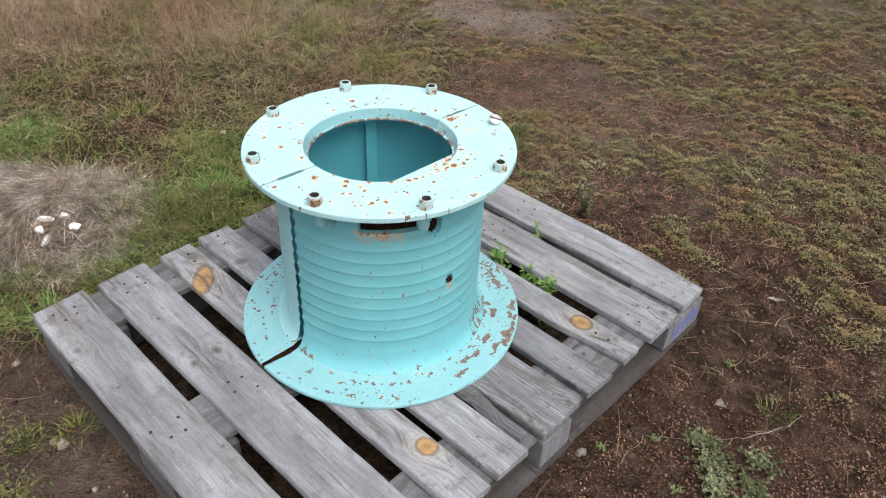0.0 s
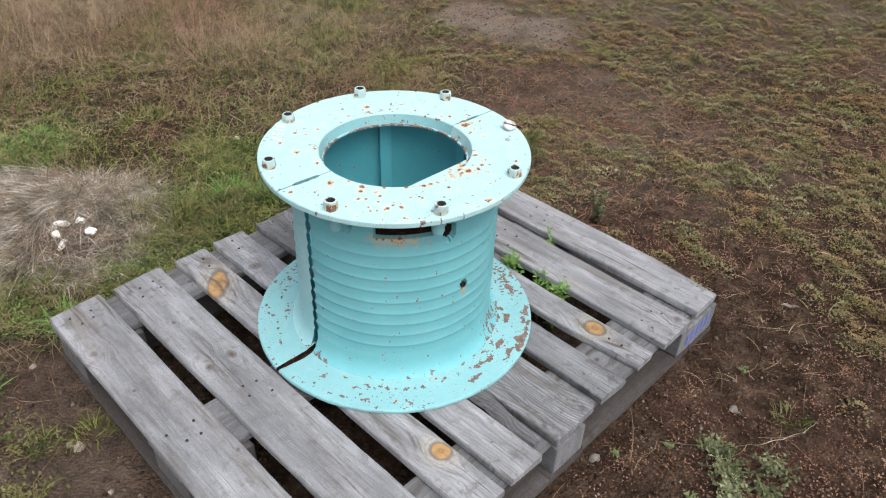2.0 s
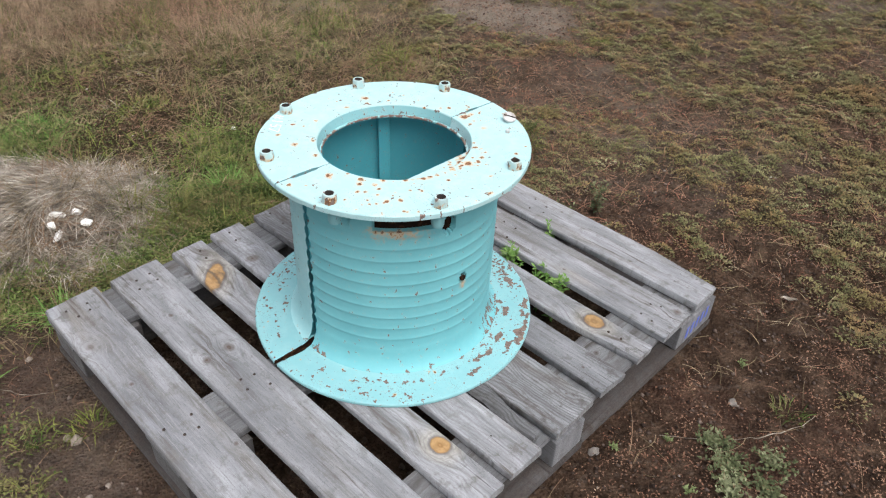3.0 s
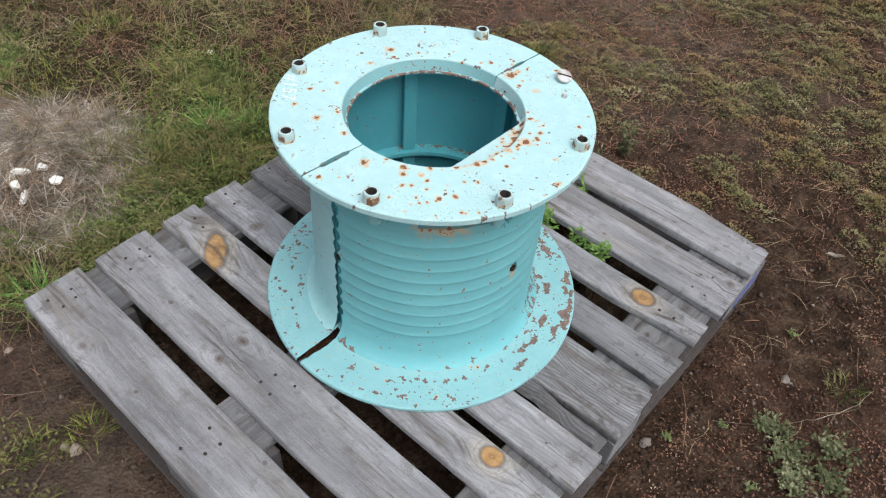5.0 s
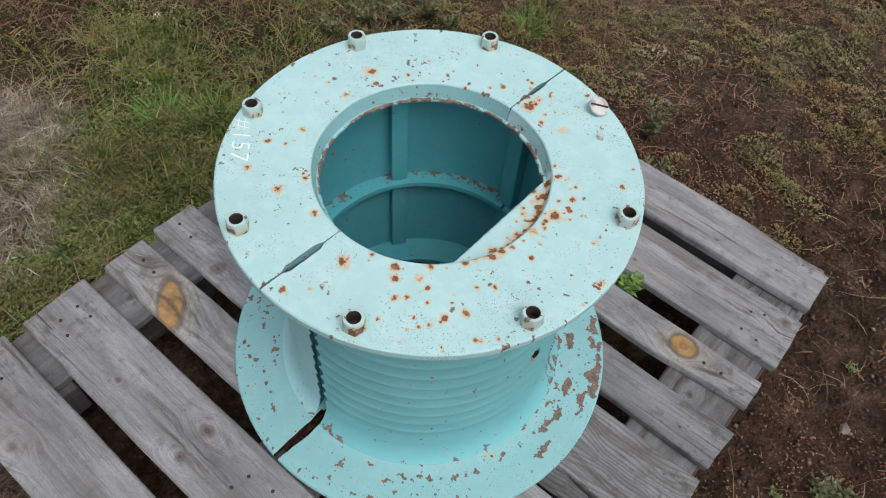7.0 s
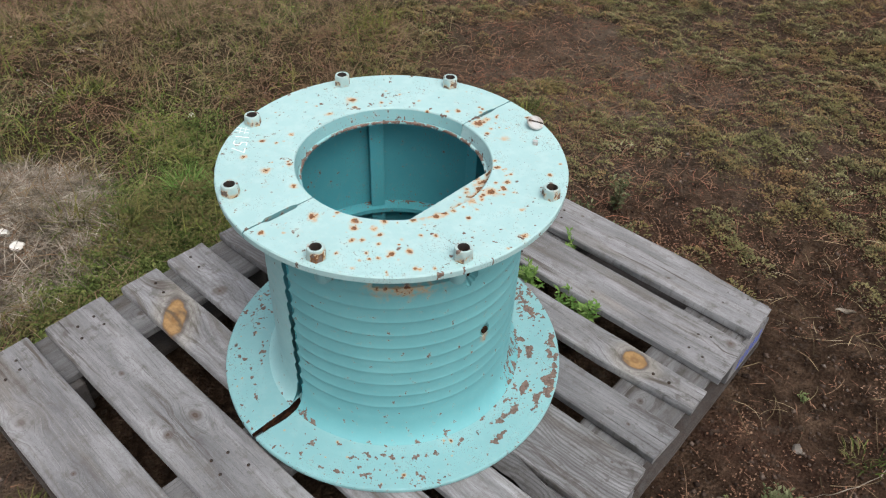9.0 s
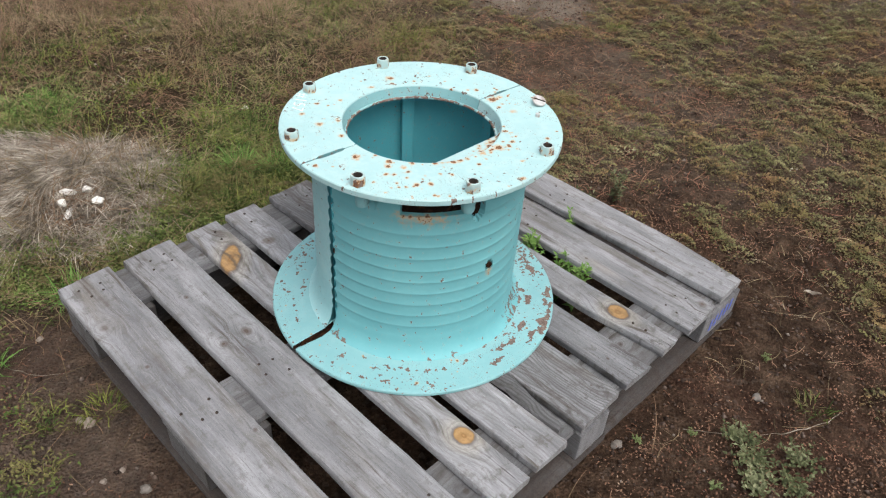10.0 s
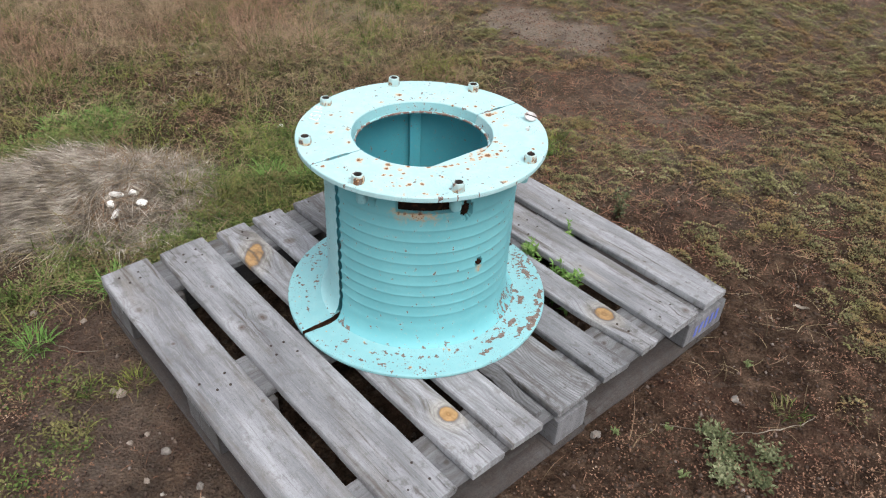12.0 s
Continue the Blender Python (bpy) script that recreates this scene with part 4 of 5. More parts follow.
    lathe(bm, [(0.0, UNDER - 0.0005 - TOP), (0.0095, UNDER - 0.0005 - TOP), (0.0090, -0.026), (0.0118, -0.034), (0.0120, -0.044), (0.0105, -0.049), (0.0, -0.050)], 18)
    part("bolt_tail", bm, SEMI, drum, "", m @ pose(-0.012, 0, 0), True)


def painted_number():
    """The hand-painted number on the top flange."""
    text = bpy.data.curves.new("painted_number", "FONT")
    text.body, text.size, text.extrude, text.space_character, text.shear = "#157", 0.034, 0.0002, 1.08, 0.12
    text.offset = -0.0007
    holder = new("painted_number", text)
    bpy.context.view_layer.update()
    me = bpy.data.meshes.new_from_object(holder)
    bpy.data.objects.remove(holder)
    me.name = "painted_number"
    me.materials.clear()
    me.materials.append(WHITE)
    part("painted_number", me, WHITE, drum, "hand-painted white number 157", pose(0.266 - AXIS[0], 0.474 - AXIS[1], TOP + 0.0006, 0, 0, -46))


build_drum()
painted_number()

# ---- what grows and lies on the ground ----
rs = np.random.RandomState(5)
GREEN = leafy("green_grass_blade", (0.0, (0.018, 0.028, 0.007)), (0.35, (0.060, 0.085, 0.020)), (0.75, (0.16, 0.185, 0.05)), (1.0, (0.33, 0.32, 0.13)), fade=(0.22, 0.165, 0.09), reach=1.9, also=(0.23, 0.25, 0.05), stride=3.1)
DRY = leafy("dry_grass_blade", (0.0, (0.036, 0.027, 0.016)), (0.4, (0.145, 0.110, 0.062)), (0.8, (0.32, 0.255, 0.155)), (1.0, (0.52, 0.45, 0.32)), rough=0.75, fade=(0.23, 0.135, 0.085), reach=2.3)
TAWNY = leafy("tawny_grass_stalk", (0.0, (0.11, 0.074, 0.048)), (0.4, (0.24, 0.168, 0.11)), (0.8, (0.37, 0.275, 0.185)), (1.0, (0.48, 0.40, 0.29)), rough=0.75, fade=(0.33, 0.19, 0.125), reach=1.1)
STRAW = leafy("bleached_straw", (0.0, (0.045, 0.036, 0.027)), (0.35, (0.16, 0.133, 0.104)), (0.75, (0.34, 0.295, 0.24)), (1.0, (0.60, 0.55, 0.47)), rough=0.7)
MATLEAF = leafy("grey_green_leaf", (0.0, (0.030, 0.032, 0.014)), (0.35, (0.108, 0.100, 0.046)), (0.75, (0.225, 0.210, 0.105)), (1.0, (0.38, 0.37, 0.23)), fade=(0.28, 0.165, 0.078), reach=4.4, also=(0.21, 0.20, 0.075), stride=5.2)
REDLEAF = leafy("reddened_stalk", (0.0, (0.040, 0.020, 0.013)), (0.4, (0.150, 0.082, 0.052)), (0.8, (0.25, 0.152, 0.10)), (1.0, (0.38, 0.28, 0.20)), rough=0.8, also=(0.22, 0.092, 0.058), stride=6.0)
RUNNER = leafy("withered_runner", (0.0, (0.10, 0.058, 0.036)), (0.4, (0.21, 0.125, 0.080)), (0.8, (0.31, 0.20, 0.135)), (1.0, (0.46, 0.36, 0.26)), rough=0.8, fade=(0.30, 0.125, 0.08), reach=4.0)
SAGE = leafy("sage_leaf", (0.0, (0.022, 0.028, 0.012)), (0.5, (0.085, 0.096, 0.044)), (1.0, (0.23, 0.24, 0.14)))
LIME = leafy("yellow_green_blade", (0.0, (0.065, 0.078, 0.018)), (0.5, (0.155, 0.17, 0.04)), (1.0, (0.30, 0.30, 0.10)))
WEED = leafy("weed_leaf", (0.0, (0.020, 0.030, 0.009)), (0.45, (0.085, 0.118, 0.030)), (1.0, (0.28, 0.31, 0.11)), fade=(0.16, 0.13, 0.055), reach=5.0)
SPROUT = leafy("dull_green_leaf", (0.0, (0.06, 0.085, 0.03)), (0.5, (0.12, 0.15, 0.06)), (1.0, (0.2, 0.23, 0.11)))
FRESH = leafy("fresh_green_leaf", (0.0, (0.055, 0.115, 0.022)), (0.5, (0.115, 0.21, 0.05)), (1.0, (0.22, 0.31, 0.10)))
CRUMB = leafy("soil_crumb", (0.0, (0.020, 0.0140, 0.0112)), (0.45, (0.068, 0.047, 0.037)), (0.80, (0.145, 0.108, 0.088)), (0.92, (0.24, 0.205, 0.175)), (1.0, (0.42, 0.39, 0.35)), rough=0.95, gloss=0.05)


def land(x, y):
    return ground_height(x, y) + mound_height(x, y)


def clear_of_pallet(x, y, room=0.0):
    return (x < -room) | (x > 1 + room) | (y < -room) | (y > 1.2 + room)


def scatter(n, s0, s1, d0, d1, near=1.0):
    """Places over the yard in front of, beside and behind the pallet, thicker towards the front."""
    s = rs.uniform(s0, s1, n)
    d = d0 + (d1 - d0) * rs.uniform(0, 1, n) ** near
    return 1.5 + s * 0.69 - d * 0.72, -0.3 + s * 0.72 + d * 0.69


def strips(name, x, y, z, length, width, heading, rise, droop, material, cuts=2, veer=0.0):
    """Narrow tapering blades: heading in radians, rise the steepness at the root, droop how far it falls over."""
    n = len(x)
    rows, at = [], np.stack([x, y, z], -1)
    side = np.stack([-np.sin(heading), np.cos(heading), np.zeros(n)], -1)
    turn = rs.uniform(-0.6, 0.6, n)
    side = side * np.cos(turn)[:, None] + np.array([0, 0, 1.0]) * np.sin(turn)[:, None]
    for k in range(cuts + 1):
        w = width * (1 - 0.55 * (k / cuts) ** 2) * 0.5
        if k < cuts:
            rows += [at - side * w[:, None], at + side * w[:, None]]
        else:
            rows += [at]
        steep = rise - droop * (k + 0.5) / cuts
        way = heading + veer * k / cuts
        step = np.stack([np.cos(way) * np.cos(steep), np.sin(way) * np.cos(steep), np.sin(steep)], -1)
        at = at + step * (length / cuts)[:, None]
    per = 2 * cuts + 1
    verts = np.stack(rows, 1).reshape(-1, 3)
    base = np.arange(n)[:, None] * per
    quads = [np.concatenate([base + 2 * k, base + 2 * k + 1, base + 2 * k + 3, base + 2 * k + 2], 1) for k in range(cuts - 1)]
    tip = np.concatenate([base + 2 * cuts - 2, base + 2 * cuts - 1, base + 2 * cuts], 1)
    flat = np.concatenate(quads + [tip], 1).ravel()
    counts = np.tile([4] * (cuts - 1) + [3], n)
    return bulk(name, verts, flat, counts, material)


def kites(name, x, y, z, length, width, heading, rise, material, fold=0.35):
    """Small folded leaves of two facets."""
    n = len(x)
    ahead = np.stack([np.cos(heading) * np.cos(rise), np.sin(heading) * np.cos(rise), np.sin(rise)], -1)
    side = np.stack([-np.sin(heading), np.cos(heading), np.zeros(n)], -1)
    up = np.cross(ahead, side)
    root = np.stack([x, y, z], -1)
    mid = root + ahead * (length * 0.5)[:, None]
    lift = up * (width * fold * 0.5)[:, None]
    half = side * (width * 0.5)[:, None]
    verts = np.stack([root, mid - half + lift, root + ahead * length[:, None], mid + half + lift], 1).reshape(-1, 3)
    base = np.arange(n)[:, None] * 4
    flat = np.concatenate([base, base + 1, base + 2, base, base + 2, base + 3], 1).ravel()
    return bulk(name, verts, flat, np.full(2 * n, 3), material)


def bits(name, x, y, size, material, sink=0.3):
    """Uneven crumbs and pebbles of five facets each, their flat side down."""
    n = len(x)
    dirs = np.array([(1, 0, 0), (0, 1, 0), (-1, 0, 0), (0, -1, 0), (0, 0, 1), (0, 0, -1)], float)
    shape = rs.uniform(0.6, 1.25, (n, 6, 1)) * dirs[None] * np.array([1, 1, 0.85])
    a = rs.uniform(0, 6.3, n)
    c, s = np.cos(a)[:, None], np.sin(a)[:, None]
    turned = np.stack([shape[..., 0] * c - shape[..., 1] * s, shape[..., 0] * s + shape[..., 1] * c, shape[..., 2]], -1)
    verts = turned * size[:, None, None] + np.stack([x, y, land(x, y) + size * sink], -1)[:, None]
    faces = np.array([(0, 1, 4), (1, 2, 4), (2, 3, 4), (3, 0, 4), (3, 2, 1, 0)], dtype=object)
    corners = np.array([c for f in faces for c in f])
    flat = (np.arange(n)[:, None] * 6 + corners[None]).ravel()
    return bulk(name, verts.reshape(-1, 3), flat, np.tile([3, 3, 3, 3, 4], n), material)


def stuff(me, label, category):
    return tagged(new(me.name, me), label, category, kind="stuff")


def keep(x, y, chance, room=0.0):
    on = (rs.uniform(0, 1, len(x)) < chance) & clear_of_pallet(x, y, room)
    return x[on], y[on]


def spread(x, y, each, radius):
    """Each place becomes several about it."""
    r = radius * np.sqrt(rs.uniform(0, 1, len(x) * each))
    a = rs.uniform(0, 2 * np.pi, len(x) * each)
    return np.repeat(x, each) + r * np.cos(a), np.repeat(y, each) + r * np.sin(a), r / radius


GREEN_MATS = ((0.68, 1.88, 0.20), (0.18, 2.58, 0.26), (0.53, 2.91, 0.30), (0.91, 2.25, 0.24), (0.91, 1.87, 0.14), (-0.27, 3.6, 0.5), (0.13, 3.72, 0.5), (-0.21, 2.7, 0.25), (0.70, 2.14, 0.2), (-0.79, 3.1, 0.35), (1.2, 2.7, 0.4), (0.55, 3.6, 0.4), (0.30, 1.50, 0.10), (0.45, 1.75, 0.10))
BARE = ((0.64, 1.70, 0.09), (0.77, 2.56, 0.13), (0.95, 1.05, 0.16), (1.02, 1.55, 0.13), (-0.05, 2.05, 0.22), (0.35, 2.2, 0.14), (1.12, 1.35, 0.10))


def heaped(x, y, places):
    """How near a place lies to the middle of any of some round patches, 0 to 1."""
    total = 0.0 * x
    for cx, cy, r in places:
        total = np.maximum(total, np.clip(1.7 - np.hypot(x - cx, y - cy) / r, 0, 1))
    return total


def mat_zone(x, y):
    """Where the low creeping weed grows: thin close to the pallet, in patches farther off."""
    s, d = aside(x, y)
    patch = rough_field(x, y, 3.2, 131, 3) + 0.28 * heaped(x, y, GREEN_MATS) - 0.25 * heaped(x, y, BARE)
    far = np.clip((d - 0.9) / 1.6, 0.0, 1)
    return np.clip((patch - 0.52 + 0.10 * far - 0.10 * np.clip((d - 3.3) / 1.0, 0, 1)) * 6.0, 0.03, 1) * np.clip((s + 0.25) / 0.3, 0.15, 1) * np.clip((d - 0.95) / 0.35, 0.07, 1)


def grass_zone(x, y):
    s, d = aside(x, y)
    edge = 0.05 + (rough_field(x, y, 1.6, 137) - 0.5) * 0.9
    return np.clip((edge - s) / 0.28, 0, 1) * np.clip((d - 1.22 - 0.25 * np.clip(s + 1.0, -1, 0.6)) / 0.22, 0, 1)


def red_patch(x, y):
    """Withered red-brown patches in the grass."""
    total = 0.0 * x
    for cx, cy, r in ((-0.60, 0.50, 0.13), (-0.90, 0.60, 0.16), (-1.9, 0.75, 0.35), (-0.35, 1.9, 0.3)):
        total = np.maximum(total, np.clip(1.6 - np.hypot(x - cx, y - cy) / r, 0, 1))
    return total * np.clip((rough_field(x, y, 9.0, 197) - 0.25) * 4, 0.2, 1)


def build_mats():
    x, y = keep(*(p := scatter(16500, -2.4, 2.9, 0.15, 5.2, 0.95)), mat_zone(*p), 0.03)
    off = (mound_height(x, y) < 0.02) & (gravel_patch(x, y) < 0.25) & (rs.uniform(0, 1, len(x)) > 0.35 * np.clip(pale_patch(x, y), 0, 1))
    x, y = x[off], y[off]
    # every plant is a low cushion of small leaves, with dark gaps between one and the next
    wide = rs.uniform(0.014, 0.046, len(x))
    each = np.clip((wide / 0.03) ** 1.4 * 74, 24, 130).astype(int)
    which = np.repeat(np.arange(len(x)), each)
    n = len(which)
    q, a = np.sqrt(rs.uniform(0, 1, n)), rs.uniform(0, 2 * np.pi, n)
    lx, ly = x[which] + wide[which] * q * np.cos(a), y[which] + wide[which] * q * np.sin(a)
    dome = wide[which] * np.repeat(rs.uniform(0.15, 0.60, len(x)), each) * (1 - q**2)
    on = clear_of_pallet(lx, ly, 0.012)
    lx, ly, q, a, dome, which = lx[on], ly[on], q[on], a[on], dome[on], which[on]
    n = len(lx)
    size = np.repeat(rs.uniform(0.7, 1.25, len(x)), each)[on] * rs.uniform(0.0050, 0.0098, n)
    me = kites("weed_mat", lx, ly, land(lx, ly) + dome + rs.uniform(-0.002, 0.005, n), size, size * rs.uniform(0.45, 0.72, n), a + rs.normal(0, 0.7, n), 0.9 - 0.7 * q + rs.uniform(-0.5, 0.5, n), MATLEAF)
    stuff(me, "low grey-green creeping weeds matted over the soil", "weeds")
    # their bare reddish runners and dead bits
    sx, sy, _ = spread(x[::3], y[::3], 2, 0.06)
    ex, ey = keep(*(p := scatter(105000, -2.4, 2.7, 0.1, 4.9, 0.85)), (0.25 + 0.75 * np.clip((rough_field(*p, 3.1, 143) - 0.35) * 3, 0, 1)) * np.clip((aside(*p)[1] - 0.9) / 0.9, 0.10, 1), 0.01)
    sx, sy = np.concatenate([sx, ex]), np.concatenate([sy, ey])
    on = clear_of_pallet(sx, sy, 0.0)
    sx, sy = sx[on], sy[on]
    n = len(sx)
    me = strips("weed_runners", sx, sy, land(sx, sy) + rs.uniform(0.001, 0.007, n), rs.uniform(0.008, 0.040, n), rs.uniform(0.0008, 0.0022, n), rs.uniform(0, 6.3, n), rs.uniform(-0.05, 0.7, n), rs.uniform(0.2, 1.4, n), REDLEAF)
    stuff(me, "dry reddish-brown runners and leaf litter on soil", "litter")


def build_stems():
    """Long thin dead stems curling over the ground."""
    x, y = keep(*scatter(5200, -1.2, 2.7, 0.9, 4.8, 0.8), 1.0, 0.02)
    off = mound_height(x, y) < 0.01
    x, y = x[off], y[off]
    n = len(x)
    me = strips("dead_stems", x, y, land(x, y) + 0.004, rs.uniform(0.04, 0.13, n), rs.uniform(0.0009, 0.0017, n), rs.uniform(0, 6.3, n), rs.uniform(0.1, 0.55, n), rs.uniform(0.3, 1.0, n), DRY, 5, rs.normal(0, 1.3, n))
    stuff(me, "thin curled dead stems lying over the soil", "litter")
    p = scatter(15000, -0.6, 2.4, 1.6, 4.6, 0.9)
    x, y = keep(*p, np.maximum(0.9 * heaped(*p, ((0.05, 1.95, 0.42), (0.35, 2.25, 0.3), (-0.35, 2.3, 0.35), (0.77, 2.56, 0.2), (0.30, 1.55, 0.25))), 0.25), 0.02)
    n = len(x)
    me = strips("withered_runners", x, y, land(x, y) + rs.uniform(0.002, 0.008, n), rs.uniform(0.03, 0.10, n), rs.uniform(0.0011, 0.0024, n), rs.uniform(0, 6.3, n), rs.uniform(0.0, 0.5, n), rs.uniform(0.2, 1.0, n), RUNNER, 4, rs.normal(0, 1.5, n))
    stuff(me, "tangled withered red-brown runners over bare soil", "litter")


def build_red_weeds():
    """The same small weed gone red and brown, thickest on the bare side and in patches behind the straw."""
    p = scatter(26000, -2.4, 2.9, 0.1, 5.0, 1.15)
    s, d = aside(*p)
    zone = np.clip((rough_field(*p, 3.4, 191, 3) - 0.34) * 4, 0.10, 1) * np.clip((s + 0.1) / 0.3, 0.1, 1) * np.clip(d / 1.4, 0.4, 1.1)
    zone = np.maximum(zone * (1 - 0.6 * heaped(*p, GREEN_MATS)) * (1 - 0.5 * heaped(*p, BARE)), red_patch(*p))
    zone = np.maximum(zone, 0.9 * heaped(*p, ((0.05, 1.9, 0.3), (0.17, 1.7, 0.2), (0.40, 3.4, 0.35), (1.43, 1.02, 0.10), (1.43, 1.10, 0.08), (0.88, 1.62, 0.12), (0.45, 2.3, 0.25))))
    zone = np.maximum(zone, 0.8 * np.clip(pale_patch(*p) - 0.15, 0, 1))
    for cx, cy, r in ((0.14, -0.27, 0.09), (0.45, -0.30, 0.10), (1.40, 1.15, 0.16), (1.30, 1.25, 0.12)):
        zone = np.maximum(zone, np.clip(1.5 - np.hypot(p[0] - cx, p[1] - cy) / r, 0, 1))
    x, y = keep(*p, zone, 0.03)
    off = mound_height(x, y) < 0.03
    lx, ly, q = spread(x[off], y[off], 16, 0.035)
    n = len(lx)
    size = rs.uniform(0.003, 0.0075, n)
    on = clear_of_pallet(lx, ly, 0.0)
    me = kites("red_weeds", lx[on], ly[on], (land(lx, ly) + rs.uniform(0.001, 0.018, n) * (1.15 - q))[on], size[on], (size * rs.uniform(0.4, 0.7, n))[on], rs.uniform(0, 6.3, n)[on], rs.uniform(-0.2, 1.0, n)[on], REDLEAF, 0.5)
    stuff(me, "withered red-brown low weeds covering the soil", "weeds")


def build_crumbs():
    x, y = keep(*scatter(44000, -1.9, 2.2, 0.02, 3.6, 1.7), 1.0, 0.0)
    gx, gy = keep(*(p := (rs.uniform(-2.0, -0.3, 30000), rs.uniform(1.5, 3.0, 30000))), 0.6 * gravel_patch(*p))
    x, y = np.concatenate([x, gx]), np.concatenate([y, gy])
    on = mound_height(x, y) < 0.015
    me = bits("soil_crumbs", x[on], y[on], 0.0012 + 0.0066 * rs.uniform(0, 1, on.sum()) ** 3.0, CRUMB)
    stuff(me, "loose brown soil crumbs and small pale pebbles", "gravel")


def build_grass():
    # green tufts beside the pallet and out on the grassy side
    x, y = keep(*(p := scatter(5600, -2.6, 0.9, 1.15, 5.2, 0.8)), grass_zone(*p) * (1 - 0.7 * red_patch(*p)) * np.clip((rough_field(*p, 3.0, 151) - 0.44) * 7, 0.25, 1), 0.03)
    off = mound_height(x, y) < 0.03
    x, y = x[off], y[off]
    bx, by, _ = spread(x, y, 26, 0.06)
    on = clear_of_pallet(bx, by, 0.015)
    bx, by = bx[on], by[on]
    n = len(bx)
    me = strips("green_grass", bx, by, land(bx, by) - 0.003, rs.uniform(0.030, 0.10, n), rs.uniform(0.0014, 0.0034, n), rs.uniform(0, 6.3, n), rs.uniform(0.15, 1.4, n), rs.uniform(0.3, 1.6, n), GREEN, 3)
    stuff(me, "patchy green grass tufts among dry stalks", "grass")
    # dry blades, laid over
    x, y = keep(*(p := scatter(7000, -2.6, 1.3, 1.1, 5.2, 0.85)), np.maximum(grass_zone(*p), 0.004) * np.clip((rough_field(*p, 2.6, 157) - 0.40) * 6, 0.5, 1), 0.03)
    bx, by, _ = spread(x, y, 24, 0.085)
    lie = np.repeat(rs.uniform(0, 6.3, len(x)), 24) + rs.normal(0, 0.8, len(bx))
    on = clear_of_pallet(bx, by, 0.02)
    bx, by, lie = bx[on], by[on], lie[on]
    n = len(bx)
    me = strips("dry_grass", bx, by, land(bx, by) - 0.002, rs.uniform(0.04, 0.14, n), rs.uniform(0.0010, 0.0026, n), lie, rs.uniform(0.0, 0.95, n), rs.uniform(0.3, 1.5, n), DRY, 3)
    stuff(me, "dry bent straw-coloured grass", "grass")
    # broad low weeds in the shade of the grass
    p = scatter(5200, -2.2, 0.5, 1.05, 4.0, 0.9)
    lush = np.maximum(np.clip(1.5 - np.hypot((p[0] + 0.22) / 0.14, (p[1] - 0.33) / 0.2), 0, 1), np.clip(1.5 - np.hypot(p[0] + 1.08, p[1] - 0.33) / 0.22, 0, 1))
    lush = np.maximum(lush, np.clip(1.5 - np.hypot(p[0] + 0.17, p[1] - 0.08) / 0.12, 0, 1))
    lush = np.maximum(lush, np.clip(1.4 - np.hypot((p[0] + 0.2) / 0.2, (p[1] - 0.72) / 0.25), 0, 1))
    extra = []
    for cx, cy, r in ((-0.24, 0.56, 0.17), (-0.30, 0.70, 0.12), (-0.24, 0.34, 0.13), (-0.13, 0.45, 0.12), (-0.13, 0.22, 0.08), (-1.03, 0.32, 0.18), (-0.12, 0.80, 0.12), (-0.55, 0.78, 0.12), (0.17, -0.18, 0.055), (0.33, -0.22, 0.05), (0.39, -0.33, 0.06), (-0.18, -0.18, 0.08), (-0.24, 0.0, 0.09), (-0.95, 0.18, 0.16), (-0.96, 0.06, 0.12), (-0.33, 0.54, 0.14), (0.05, -0.33, 0.09), (-0.05, -0.30, 0.08)):
        k = int((700 if cy < -0.1 else 4200) * r)
        extra.append((cx + rs.normal(0, r * 0.55, k), cy + rs.normal(0, r * 0.55, k)))
    p = tuple(np.concatenate([q] + [e[i] for e in extra]) for i, q in enumerate(p))
    lush = np.concatenate([lush, np.ones(len(p[0]) - len(lush)) * 0.55])
    x, y = keep(*p, np.maximum(lush, grass_zone(*p) * (1 - 0.9 * red_patch(*p)) * np.clip((rough_field(*p, 2.9, 163) - 0.45) * 5, 0, 0.7)), 0.03)
    off = mound_height(x, y) < 0.03
    lx, ly, q = spread(x[off], y[off], 16, 0.05)
    n = len(lx)
    size = rs.uniform(0.005, 0.0135, n)
    on = clear_of_pallet(lx, ly, 0.005)
    me = kites("broadleaf_weeds", lx[on], ly[on], (land(lx, ly) + rs.uniform(0.002, 0.045, n) * (1.15 - q))[on], size[on], (size * rs.uniform(0.3, 0.55, n))[on], rs.uniform(0, 6.3, n)[on], rs.uniform(-0.3, 0.9, n)[on], WEED)
    stuff(me, "small dark green broadleaf weeds", "weeds")


